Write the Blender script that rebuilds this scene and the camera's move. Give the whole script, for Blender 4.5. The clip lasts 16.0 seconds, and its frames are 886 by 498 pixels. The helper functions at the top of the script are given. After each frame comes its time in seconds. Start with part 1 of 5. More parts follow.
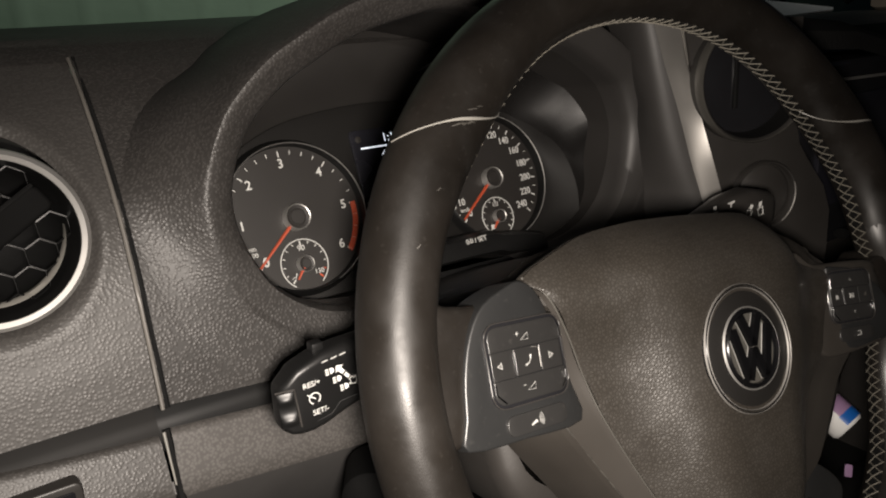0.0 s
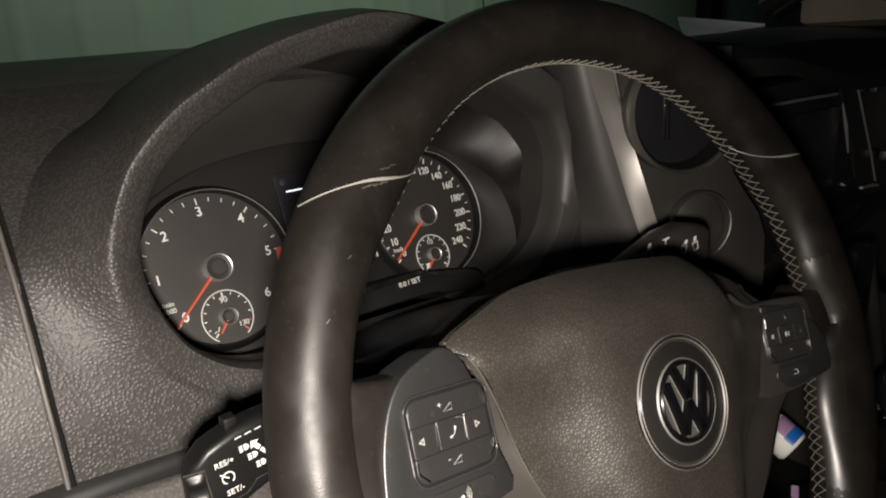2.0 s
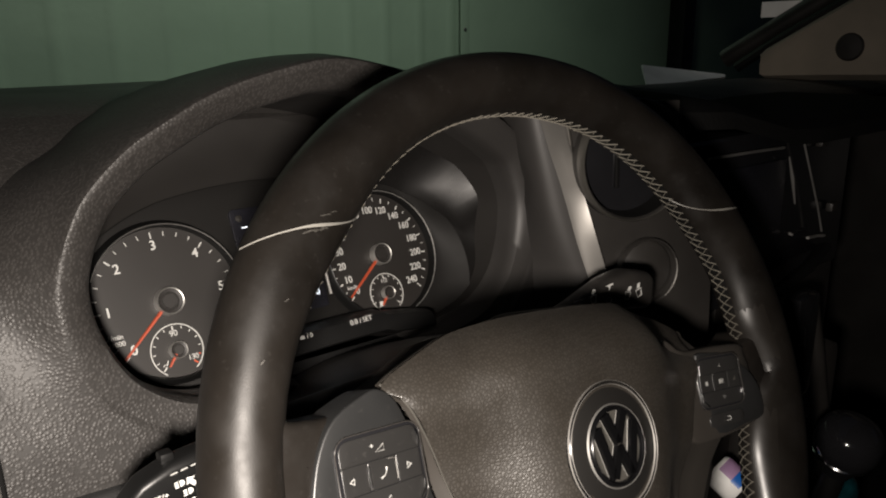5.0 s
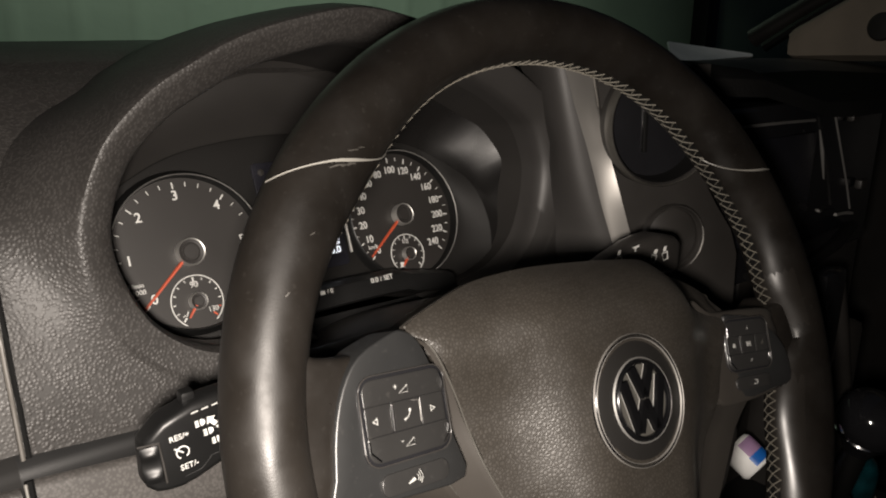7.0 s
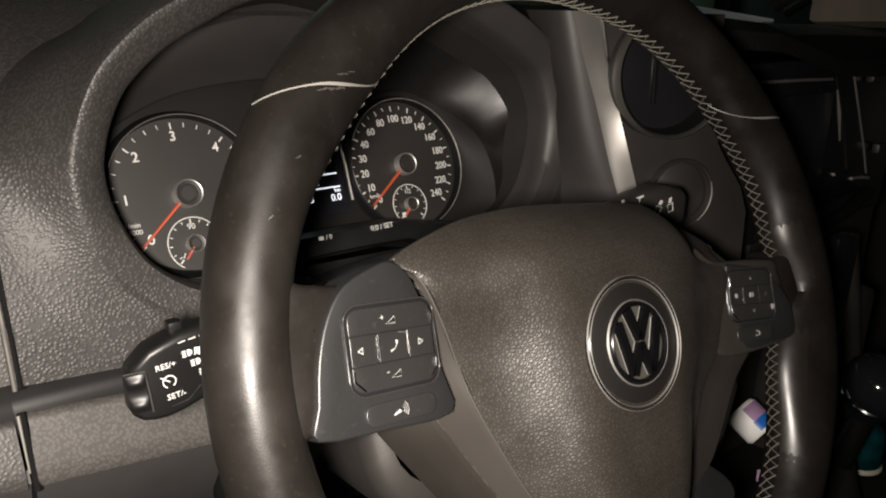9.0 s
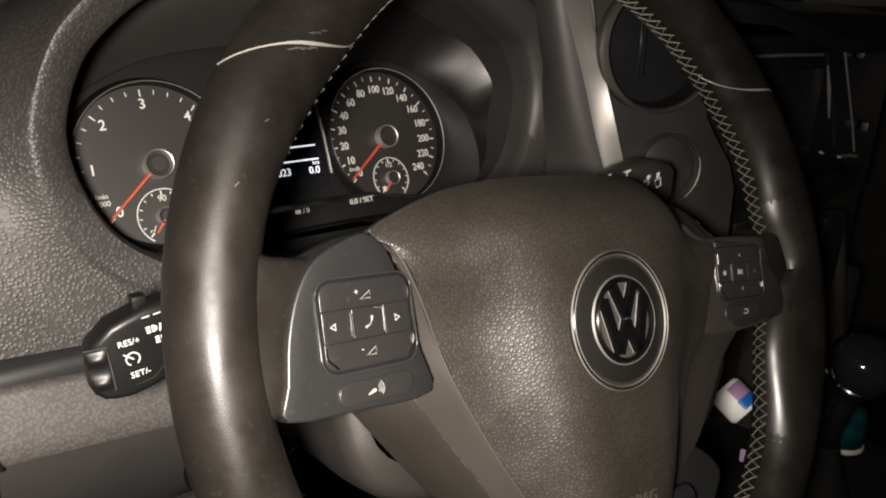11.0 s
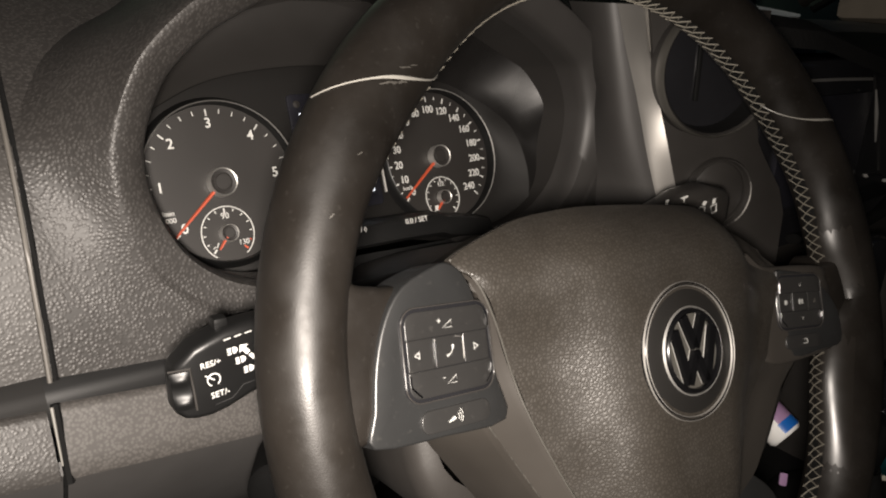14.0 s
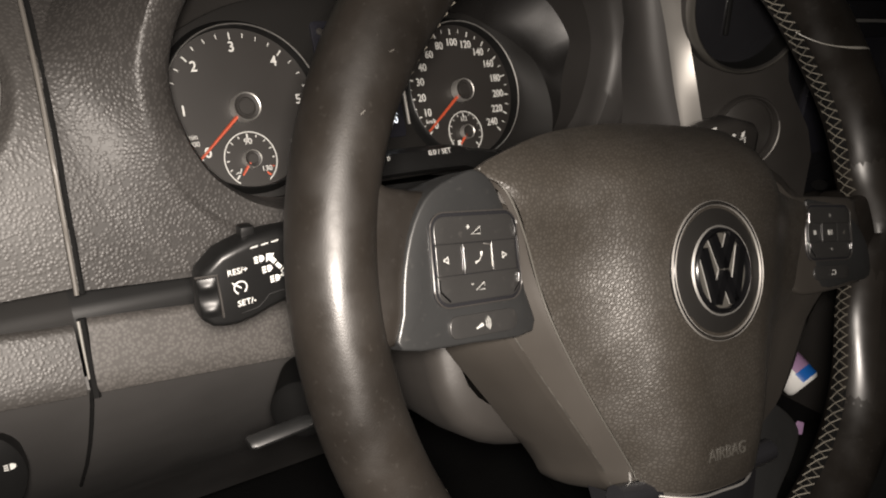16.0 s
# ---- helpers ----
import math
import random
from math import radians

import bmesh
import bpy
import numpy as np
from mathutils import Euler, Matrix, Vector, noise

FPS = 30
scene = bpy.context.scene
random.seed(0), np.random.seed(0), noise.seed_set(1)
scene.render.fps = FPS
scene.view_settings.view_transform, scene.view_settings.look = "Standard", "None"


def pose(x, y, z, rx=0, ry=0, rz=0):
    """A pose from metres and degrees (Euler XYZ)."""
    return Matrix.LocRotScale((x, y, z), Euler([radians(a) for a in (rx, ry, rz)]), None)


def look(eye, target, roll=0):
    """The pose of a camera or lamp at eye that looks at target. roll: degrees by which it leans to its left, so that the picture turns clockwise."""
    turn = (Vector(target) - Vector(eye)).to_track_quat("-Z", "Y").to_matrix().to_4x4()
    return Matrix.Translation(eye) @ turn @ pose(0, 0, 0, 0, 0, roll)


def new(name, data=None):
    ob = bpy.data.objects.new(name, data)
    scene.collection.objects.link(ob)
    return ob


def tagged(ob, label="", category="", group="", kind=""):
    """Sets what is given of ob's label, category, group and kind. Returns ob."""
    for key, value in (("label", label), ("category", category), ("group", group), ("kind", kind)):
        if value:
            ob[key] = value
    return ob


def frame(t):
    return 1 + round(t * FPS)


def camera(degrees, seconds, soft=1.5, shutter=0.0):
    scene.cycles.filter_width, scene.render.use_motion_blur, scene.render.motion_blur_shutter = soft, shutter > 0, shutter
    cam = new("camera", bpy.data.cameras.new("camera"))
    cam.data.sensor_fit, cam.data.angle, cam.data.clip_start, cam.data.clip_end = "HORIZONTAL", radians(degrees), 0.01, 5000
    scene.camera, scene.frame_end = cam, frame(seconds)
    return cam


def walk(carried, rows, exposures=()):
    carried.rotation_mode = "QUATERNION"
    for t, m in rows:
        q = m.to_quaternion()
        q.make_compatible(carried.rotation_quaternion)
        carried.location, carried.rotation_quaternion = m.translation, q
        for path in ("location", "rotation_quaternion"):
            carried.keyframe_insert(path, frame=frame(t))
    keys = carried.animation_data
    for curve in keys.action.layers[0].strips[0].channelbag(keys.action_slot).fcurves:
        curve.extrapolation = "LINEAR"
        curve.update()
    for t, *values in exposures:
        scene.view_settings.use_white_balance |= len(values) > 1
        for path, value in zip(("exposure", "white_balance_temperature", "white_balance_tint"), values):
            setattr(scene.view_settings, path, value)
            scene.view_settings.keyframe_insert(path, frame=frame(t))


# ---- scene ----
cam = camera(60.00, 16.0, soft=2.0)
ROWS = [
    (0, -0.3090, -0.2082, 1.3074, 72.02, 1.82, -36.17),
    (0.5, -0.3116, -0.2114, 1.3145, 72.88, 2.27, -36.39),
    (1, -0.3042, -0.2159, 1.3246, 73.26, 2.70, -37.11),
    (1.5, -0.2947, -0.2077, 1.3236, 73.69, 3.28, -38.57),
    (2, -0.2825, -0.1989, 1.3212, 72.74, 2.52, -39.98),
    (2.5, -0.2966, -0.2050, 1.3200, 73.18, 1.63, -40.21),
    (3, -0.2973, -0.2104, 1.3260, 73.87, 1.27, -40.47),
    (3.5, -0.2900, -0.2095, 1.3242, 74.50, 0.95, -41.18),
    (4, -0.2791, -0.2129, 1.3267, 74.87, 0.79, -41.34),
    (4.2, -0.2788, -0.2134, 1.3293, 74.98, 0.79, -41.51),
    (6.3, -0.2763, -0.2174, 1.3277, 75.08, -0.25, -40.97),
    (6.5, -0.2777, -0.2101, 1.3201, 74.87, -0.39, -40.91),
    (7, -0.2806, -0.2104, 1.3101, 74.05, -0.58, -40.07),
    (7.5, -0.2865, -0.2095, 1.3006, 73.28, -0.89, -39.26),
    (8, -0.2941, -0.2115, 1.2963, 72.81, -1.01, -38.57),
    (8.5, -0.2822, -0.2153, 1.2947, 72.40, -1.17, -38.34),
    (9, -0.2718, -0.2154, 1.2925, 72.05, -1.28, -38.66),
    (9.5, -0.2628, -0.2104, 1.2881, 71.51, -1.35, -39.25),
    (9.7, -0.2602, -0.2068, 1.2837, 71.29, -1.49, -39.52),
    (11.8, -0.2654, -0.2071, 1.2901, 70.54, -2.18, -39.55),
    (12, -0.2707, -0.2068, 1.2927, 70.77, -2.23, -39.59),
    (12.5, -0.2737, -0.2015, 1.2973, 71.14, -2.11, -39.43),
    (13, -0.2681, -0.2017, 1.2966, 71.33, -2.03, -39.03),
    (13.5, -0.2723, -0.1986, 1.2929, 71.38, -2.23, -38.53),
    (14, -0.2810, -0.1936, 1.2940, 71.02, -2.58, -37.94),
    (14.5, -0.2878, -0.1857, 1.2899, 70.35, -2.92, -37.51),
    (15, -0.2801, -0.1844, 1.2772, 69.61, -2.92, -36.97),
    (15.5, -0.2827, -0.1905, 1.2720, 68.83, -2.94, -36.82),
    (16, -0.2877, -0.1946, 1.2725, 68.39, -3.08, -36.69),
]
walk(cam, [(t, pose(x, y, z, rx, ry, rz)) for t, x, y, z, rx, ry, rz in ROWS],
     exposures=((0.0, -0.10), (2.0, 0.08), (3.5, 0.07), (6.5, 0.05), (9.5, 0.14), (12.5, 0.25), (15.0, 0.29), (16.0, 0.18)))

# ---------------------------------------------------------------- light
world = bpy.data.worlds.new("night")
scene.world = world
world.use_nodes = True
world.node_tree.nodes["Background"].inputs[0].default_value = (0.42, 0.54, 0.82, 1)
world.node_tree.nodes["Background"].inputs[1].default_value = 0.013


def lamp(name, kind, eye, target, watts, colour, size):
    data = bpy.data.lights.new(name, kind)
    data.energy, data.color = watts, colour
    if kind == "AREA":
        data.shape, data.size = "DISK", size
    else:
        data.shadow_soft_size = size
    ob = new(name, data)
    ob.matrix_world = look(eye, target)
    return ob


TORCH = (-0.295, -0.208, 1.285)
torch = lamp("torch_light", "AREA", TORCH, (-0.08, 0.15, 1.045), 3.5, (1.0, 0.899, 0.806), 0.032)
torch.data.spread = radians(128)
yard = lamp("yard_light", "AREA", (1.7, 1.5, 4.5), (1.7, 3.4, 1.4), 32.0, (0.95, 1.0, 0.93), 0.6)
yard.data.spread = radians(104)

# ---------------------------------------------------------------- materials


def mat(name, base, rough=0.5, metal=0.0, grain=0.0, cell=0.003, kind="pit", vary=0.15, spec=0.5, emit=0.0, dust=0.0, coat=0.0, wear=0.0, broad=14.0, crease_shade=0.5):
    m = bpy.data.materials.new(name)
    m.use_nodes = True
    nt = m.node_tree
    b = nt.nodes["Principled BSDF"]
    b.inputs["Metallic"].default_value = metal
    b.inputs["Specular IOR Level"].default_value = spec
    b.inputs["Coat Weight"].default_value = coat
    tc = nt.nodes.new("ShaderNodeTexCoord")

    def noise_at(scale, detail=4):
        n = nt.nodes.new("ShaderNodeTexNoise")
        n.inputs["Scale"].default_value, n.inputs["Detail"].default_value = scale, detail
        nt.links.new(tc.outputs["Object"], n.inputs["Vector"])
        return n.outputs["Fac"]

    def ranged(value, a, b_, c, d):
        r = nt.nodes.new("ShaderNodeMapRange")
        nt.links.new(value, r.inputs["Value"])
        for k, v in zip(("From Min", "From Max", "To Min", "To Max"), (a, b_, c, d)):
            r.inputs[k].default_value = v
        return r.outputs["Result"]

    def mixed(fac, one, two):
        x = nt.nodes.new("ShaderNodeMix")
        x.data_type = "RGBA"
        nt.links.new(fac, x.inputs["Factor"])
        for k, v in ((6, one), (7, two)):
            if isinstance(v, tuple):
                x.inputs[k].default_value = (*v[:3], 1)
            else:
                nt.links.new(v, x.inputs[k])
        return x.outputs[2]

    big = noise_at(broad, 5)
    fine = noise_at(420, 3)
    dark = tuple(c * (1 - vary) for c in base)
    light = tuple(min(1, c * (1 + vary)) for c in base)
    colour = mixed(ranged(big, 0.3, 0.7, 0, 1), dark, light)
    if dust:
        colour = mixed(ranged(fine, 0.62, 0.8, 0, dust), colour, (0.35, 0.33, 0.3))
    rough_out = ranged(big, 0.25, 0.75, max(0.02, rough - 0.07), min(1, rough + 0.07))
    if grain:
        if kind != "noise":
            warp = nt.nodes.new("ShaderNodeTexNoise")
            warp.inputs["Scale"].default_value = 0.5 / cell
            nt.links.new(tc.outputs["Object"], warp.inputs["Vector"])
            off = nt.nodes.new("ShaderNodeMix")
            off.data_type = "VECTOR"
            off.inputs["Factor"].default_value = 0.0014 if kind == "pit" else 0.0006
            nt.links.new(tc.outputs["Object"], off.inputs[4])
            nt.links.new(warp.outputs["Color"], off.inputs[5])
            v = nt.nodes.new("ShaderNodeTexVoronoi")
            v.feature = "DISTANCE_TO_EDGE" if kind == "pebble" else "F1"
            v.inputs["Scale"].default_value = 1 / cell
            nt.links.new(off.outputs[1], v.inputs["Vector"])
            if kind == "lump":
                v.inputs["Randomness"].default_value = 0.9
                dome = ranged(v.outputs["Distance"], 0.08, 0.62, 1, 0)
                keep = ranged(noise_at(0.33 / cell, 2), 0.36, 0.58, 0.6, 1)
                mul = nt.nodes.new("ShaderNodeMath")
                mul.operation = "MULTIPLY"
                nt.links.new(dome, mul.inputs[0])
                nt.links.new(keep, mul.inputs[1])
                height = mul.outputs[0]
                nt.links.new(ranged(height, 0.1, 0.9, spec * 0.7, spec), b.inputs["Specular IOR Level"])
                # Shade between the lumps is put into the colour as darker hollows.
                colour = mixed(ranged(height, 0.0, 0.35, crease_shade, 0), colour, tuple(c * 0.4 for c in base))
            elif kind == "pebble":
                v.inputs["Randomness"].default_value = 0.82
                height = ranged(v.outputs["Distance"], 0.0, 0.40, 0, 1)
                nt.links.new(ranged(v.outputs["Distance"], 0.0, 0.30, spec * 0.62, spec), b.inputs["Specular IOR Level"])
                # Shade in the creases round each pebble is painted as darker colour.
                colour = mixed(ranged(v.outputs["Distance"], 0.0, 0.24, crease_shade, 0), colour, tuple(c * 0.25 for c in base))
            else:
                height = ranged(v.outputs["Distance"], 0.20, 0.55, 0, 1)
                colour = mixed(ranged(v.outputs["Distance"], 0.22, 0.46, 0.32, 0), colour, tuple(c * 0.25 for c in base))
        else:
            height = noise_at(1 / cell, 3)
        bump = nt.nodes.new("ShaderNodeBump")
        bump.inputs["Strength"].default_value = grain
        bump.inputs["Distance"].default_value = cell * 0.25
        nt.links.new(height, bump.inputs["Height"])
        nt.links.new(bump.outputs["Normal"], b.inputs["Normal"])
    if wear:
        rough_out = ranged(noise_at(60, 6), 0.35, 0.7, rough - wear, rough + wear)
    nt.links.new(colour, b.inputs["Base Color"])
    nt.links.new(rough_out, b.inputs["Roughness"])
    if emit:
        nt.links.new(colour, b.inputs["Emission Color"])
        b.inputs["Emission Strength"].default_value = emit
    return m


GRAIN = mat("grained_dash_plastic", (0.0246, 0.0226, 0.0211), 0.54, grain=0.50, cell=0.0019, kind="lump", vary=0.1, spec=0.52, crease_shade=0.45)
GRAIN_FINE = mat("fine_grained_plastic", (0.0350, 0.0326, 0.0305), 0.51, grain=0.38, cell=0.0018, kind="lump", vary=0.08, spec=0.55, crease_shade=0.3)
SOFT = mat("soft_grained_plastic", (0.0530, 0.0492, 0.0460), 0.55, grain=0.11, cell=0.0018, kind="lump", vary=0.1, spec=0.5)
RIDGE = mat("grey_seam_plastic", (0.085, 0.079, 0.071), 0.5, vary=0.2)
SMOOTH = mat("smooth_dark_plastic", (0.017, 0.0155, 0.0142), 0.45, grain=0.15, cell=0.0012, kind="noise", vary=0.12)
BLACK = mat("black_plastic", (0.0036, 0.0036, 0.0036), 0.42, grain=0.1, cell=0.001, kind="noise", spec=0.28)
GLOSS = mat("gloss_black_plastic", (0.008, 0.008, 0.009), 0.12, vary=0.2)
LEATHER = mat("worn_rim_leather", (0.0062, 0.0053, 0.0045), 0.43, grain=0.16, cell=0.0007, kind="noise", vary=0.35, wear=0.11, spec=0.20, dust=0.012, broad=22)
POLISHED = mat("polished_leather", (0.0085, 0.0073, 0.0062), 0.36, grain=0.12, cell=0.0006, kind="noise", vary=0.2, wear=0.05, spec=0.42)
PAD = mat("grained_airbag_vinyl", (0.0192, 0.0168, 0.0140), 0.41, grain=0.21, cell=0.0017, kind="pebble", crease_shade=0.40, vary=0.12, wear=0.06, spec=0.70)
PADSIDE = mat("smooth_airbag_vinyl", (0.0175, 0.0153, 0.0130), 0.62, grain=0.1, cell=0.001, kind="noise", spec=0.25)
POD = mat("grey_switch_plastic", (0.0082, 0.0084, 0.0085), 0.45, grain=0.1, cell=0.0008, kind="noise", dust=0.02)
KEY = mat("dark_key_plastic", (0.012, 0.0117, 0.0114), 0.36, grain=0.1, cell=0.0008, kind="noise", dust=0.03)
CHROME = mat("chrome", (0.55, 0.55, 0.56), 0.16, metal=1.0, vary=0.05)
SILVER = mat("satin_silver_paint", (0.27, 0.26, 0.245), 0.42, metal=0.75, vary=0.06)
SATIN = mat("satin_cowl_plastic", (0.0058, 0.0054, 0.0052), 0.25, grain=0.04, cell=0.001, kind="noise", vary=0.1, spec=0.5)
INK = mat("black_chrome", (0.0022, 0.0022, 0.0024), 0.2, vary=0.2, spec=0.25)
RING = mat("satin_chrome", (0.50, 0.49, 0.47), 0.42, metal=0.9, vary=0.06)
WALLP = mat("satin_wall_plastic", (0.0165, 0.0152, 0.0142), 0.58, grain=0.1, cell=0.001, kind="noise", vary=0.1, spec=0.26)
FLANK = mat("soft_grey_plastic", (0.0180, 0.0166, 0.0156), 0.56, grain=0.16, cell=0.0012, kind="noise", vary=0.08, spec=0.5)
MATT = mat("matt_dark_plastic", (0.0050, 0.0046, 0.0042), 0.62, vary=0.08, spec=0.18)
GREY = mat("grey_emblem_disc", (0.034, 0.032, 0.028), 0.45, vary=0.08)
KNEE = mat("smooth_knee_plastic", (0.036, 0.0343, 0.0333), 0.6, grain=0.1, cell=0.001, kind="noise", vary=0.1)
SCUFF = mat("pale_scuff", (0.020, 0.0182, 0.0152), 0.6, vary=0.4, broad=300)
WHITE = mat("white_print", (0.40, 0.40, 0.385), 0.5, vary=0.03)
PRINT = mat("grey_print", (0.24, 0.24, 0.23), 0.5, vary=0.05)
WORN = mat("worn_edge", (0.135, 0.130, 0.117), 0.5, vary=0.3)
THREAD = mat("grey_thread", (0.068, 0.062, 0.049), 0.8, vary=0.3)
DIAL = mat("dial_face", (0.0100, 0.0086, 0.0076), 0.55, vary=0.05)
# Slight glow added to brighten needles and marks that are no lamps.
ORANGE = mat("orange_needle", (0.29, 0.046, 0.018), 0.5, vary=0.05, emit=0.03)
REDMARK = mat("red_marking", (0.35, 0.055, 0.02), 0.5, vary=0.1)
GLOW = mat("display_white", (0.85, 0.9, 1.0), 0.5, vary=0.02, emit=0.9)
LCD = mat("display_dark", (0.010, 0.010, 0.013), 0.25)
GREEN = mat("green_painted_sheet", (0.17, 0.235, 0.165), 0.6, grain=0.1, cell=0.06, kind="noise", vary=0.12, broad=1.1)
BEIGE = mat("beige_trim_cloth", (0.21, 0.182, 0.145), 0.85, grain=0.3, cell=0.0015, kind="noise")
PAPER = mat("white_paper", (0.82, 0.82, 0.80), 0.7)
BLUE = mat("blue_print", (0.01, 0.11, 0.42), 0.4)
PINK = mat("lilac_print", (0.32, 0.20, 0.34), 0.4)
CREAM = mat("cream_plastic", (0.38, 0.36, 0.30), 0.4)
CYAN = mat("cyan_bottle_plastic", (0.003, 0.024, 0.029), 0.10, vary=0.4, broad=60, coat=0.6)
GROUND = mat("wet_concrete", (0.10, 0.10, 0.095), 0.7, grain=0.5, cell=0.02, kind="noise", vary=0.3)
SOOT = mat("matt_black_plastic", (0.0018, 0.0018, 0.0018), 0.8, spec=0.06)
CARPET = mat("black_carpet", (0.006, 0.006, 0.006), 0.95, grain=0.8, cell=0.004, kind="noise", spec=0.08)

# ---------------------------------------------------------------- mesh helpers


def part(name, bm, material, parent=None, label="", smooth=True, m=None, loc=None):
    """Links a bmesh as one mesh object under a thing or a part."""
    bmesh.ops.recalc_face_normals(bm, faces=bm.faces)
    me = bpy.data.meshes.new(name)
    bm.to_mesh(me)
    bm.free()
    if m is not None:
        me.transform(m)
    for p in me.polygons:
        p.use_smooth = smooth
    if smooth:
        me.set_sharp_from_angle(angle=radians(42))
    me.materials.append(material)
    ob = new(name, me)
    if parent is not None:
        ob.parent = parent
        ob.matrix_parent_inverse = parent.matrix_basis.inverted() if parent.parent is None else Matrix()
    if label:
        ob["label"] = label
    return ob


def thing(name, label, category, group="", kind=""):
    return tagged(new(name), label, category, group, kind)


def loft(rows, closed_u=False, closed_v=False, cap=False):
    """A surface through rows of points. closed_u: each row is a ring; closed_v: the last row meets the first."""
    bm = bmesh.new()
    vs = [[bm.verts.new(p) for p in row] for row in rows]
    nr, nc = len(rows), len(rows[0])
    for i in range(nr if closed_v else nr - 1):
        for j in range(nc if closed_u else nc - 1):
            a, b, c, d = vs[i][j], vs[i][(j + 1) % nc], vs[(i + 1) % nr][(j + 1) % nc], vs[(i + 1) % nr][j]
            if len({a, b, c, d}) == 4:
                bm.faces.new((a, b, c, d))
    if cap:
        bm.faces.new(vs[0])
        bm.faces.new(list(reversed(vs[-1])))
    return bm


def lathe(profile, steps=48, arc=2 * math.pi, start=0.0):
    """Turns (radius, height) pairs round the local z axis."""
    full = arc > 6.28
    n = steps if full else steps + 1
    rows = [[(r * math.cos(start + arc * k / steps), r * math.sin(start + arc * k / steps), h) for k in range(n)] for r, h in profile]
    return loft(rows, closed_u=full)


def slab(outline, top, bottom, bevel=0.0, rings=3):
    """A plate over an outline of (x, y), with a rounded upper edge. top may be a function of x, y."""
    hi = top if callable(top) else (lambda x, y: top)
    n = len(outline)
    cx, cy = sum(p[0] for p in outline) / n, sum(p[1] for p in outline) / n

    def inset(d):
        out = []
        for i in range(n):
            (ax, ay), (bx, by), (x, y) = outline[i - 1], outline[(i + 1) % n], outline[i]
            tx, ty = bx - ax, by - ay
            l = math.hypot(tx, ty) or 1
            nx, ny = -ty / l, tx / l
            if (cx - x) * nx + (cy - y) * ny < 0:
                nx, ny = -nx, -ny
            out.append((x + nx * d, y + ny * d))
        return out

    rows = [[(x, y, bottom) for x, y in outline]]
    for k in range(rings + 1):
        a = 0.5 * math.pi * k / rings
        o = inset(bevel * (1 - math.cos(a)))
        rows.append([(x, y, hi(x, y) - bevel * (1 - math.sin(a))) for x, y in o])
    last = inset(bevel)
    for s in (0.75, 0.5, 0.25):
        rows.append([(cx + (x - cx) * s, cy + (y - cy) * s, hi(cx + (x - cx) * s, cy + (y - cy) * s)) for x, y in last])
    bm = loft(rows, closed_u=True)
    bm.verts.ensure_lookup_table()
    ring = [bm.verts[len(bm.verts) - n + i] for i in range(n)]
    bm.faces.new(ring)
    bm.faces.new([bm.verts[i] for i in range(n)])
    return bm


def rounded(w, h, r, cx=0.0, cy=0.0, steps=5):
    """The outline of a rounded rectangle."""
    out = []
    for sx, sy, a0 in ((1, 1, 0), (-1, 1, 90), (-1, -1, 180), (1, -1, 270)):
        for k in range(steps + 1):
            a = radians(a0 + 90 * k / steps)
            out.append((cx + sx * (w / 2 - r) + r * math.cos(a), cy + sy * (h / 2 - r) + r * math.sin(a)))
    return out


def rounded_poly(pts, per=3):
    return [(p.x, p.y) for p in spline([(x, y, 0) for x, y in pts], per, True)]


def spline(points, per=8, closed=False):
    """A smooth curve through points (Catmull-Rom)."""
    pts = [Vector(p) for p in points]
    n = len(pts)
    out = []
    for i in range(n if closed else n - 1):
        if closed:
            a, b, c, d = (pts[(i + k) % n] for k in (-1, 0, 1, 2))
        else:
            b, c = pts[i], pts[i + 1]
            a = pts[i - 1] if i else 2 * b - c
            d = pts[i + 2] if i + 2 < n else 2 * c - b
        for k in range(per):
            t = k / per
            out.append(0.5 * (2 * b + (c - a) * t + (2 * a - 5 * b + 4 * c - d) * t * t + (3 * b - a - 3 * c + d) * t**3))
    if not closed:
        out.append(pts[-1])
    return out


def tube(points, radius, sides=8, closed=False, flat=1.0):
    """A round bar along a line of points."""
    pts = [Vector(p) for p in points]
    n = len(pts)
    rows = []
    up = Vector((0.13, 0.21, 0.97))
    for i in range(n):
        a = pts[i - 1] if (i or closed) else pts[i]
        b = pts[(i + 1) % n] if (i < n - 1 or closed) else pts[i]
        t = (b - a).normalized()
        s = t.cross(up).normalized()
        q = s.cross(t)
        r = radius(i / max(1, n - 1)) if callable(radius) else radius
        rows.append([pts[i] + r * (math.cos(x) * s + flat * math.sin(x) * q) for x in (2 * math.pi * k / sides for k in range(sides))])
    return loft(rows, closed_u=True, closed_v=closed, cap=not closed)


def block(w, d, h, bevel=0.002, cx=0.0, cy=0.0, cz=0.0, segments=2):
    """A bevelled box, w by d by h, standing on cz."""
    bm = bmesh.new()
    bmesh.ops.create_cube(bm, size=1)
    for v in bm.verts:
        v.co = (cx + v.co.x * w, cy + v.co.y * d, cz + (v.co.z + 0.5) * h)
    if bevel:
        bmesh.ops.bevel(bm, geom=bm.edges[:], offset=bevel, segments=segments, profile=0.6, affect="EDGES")
    return bm


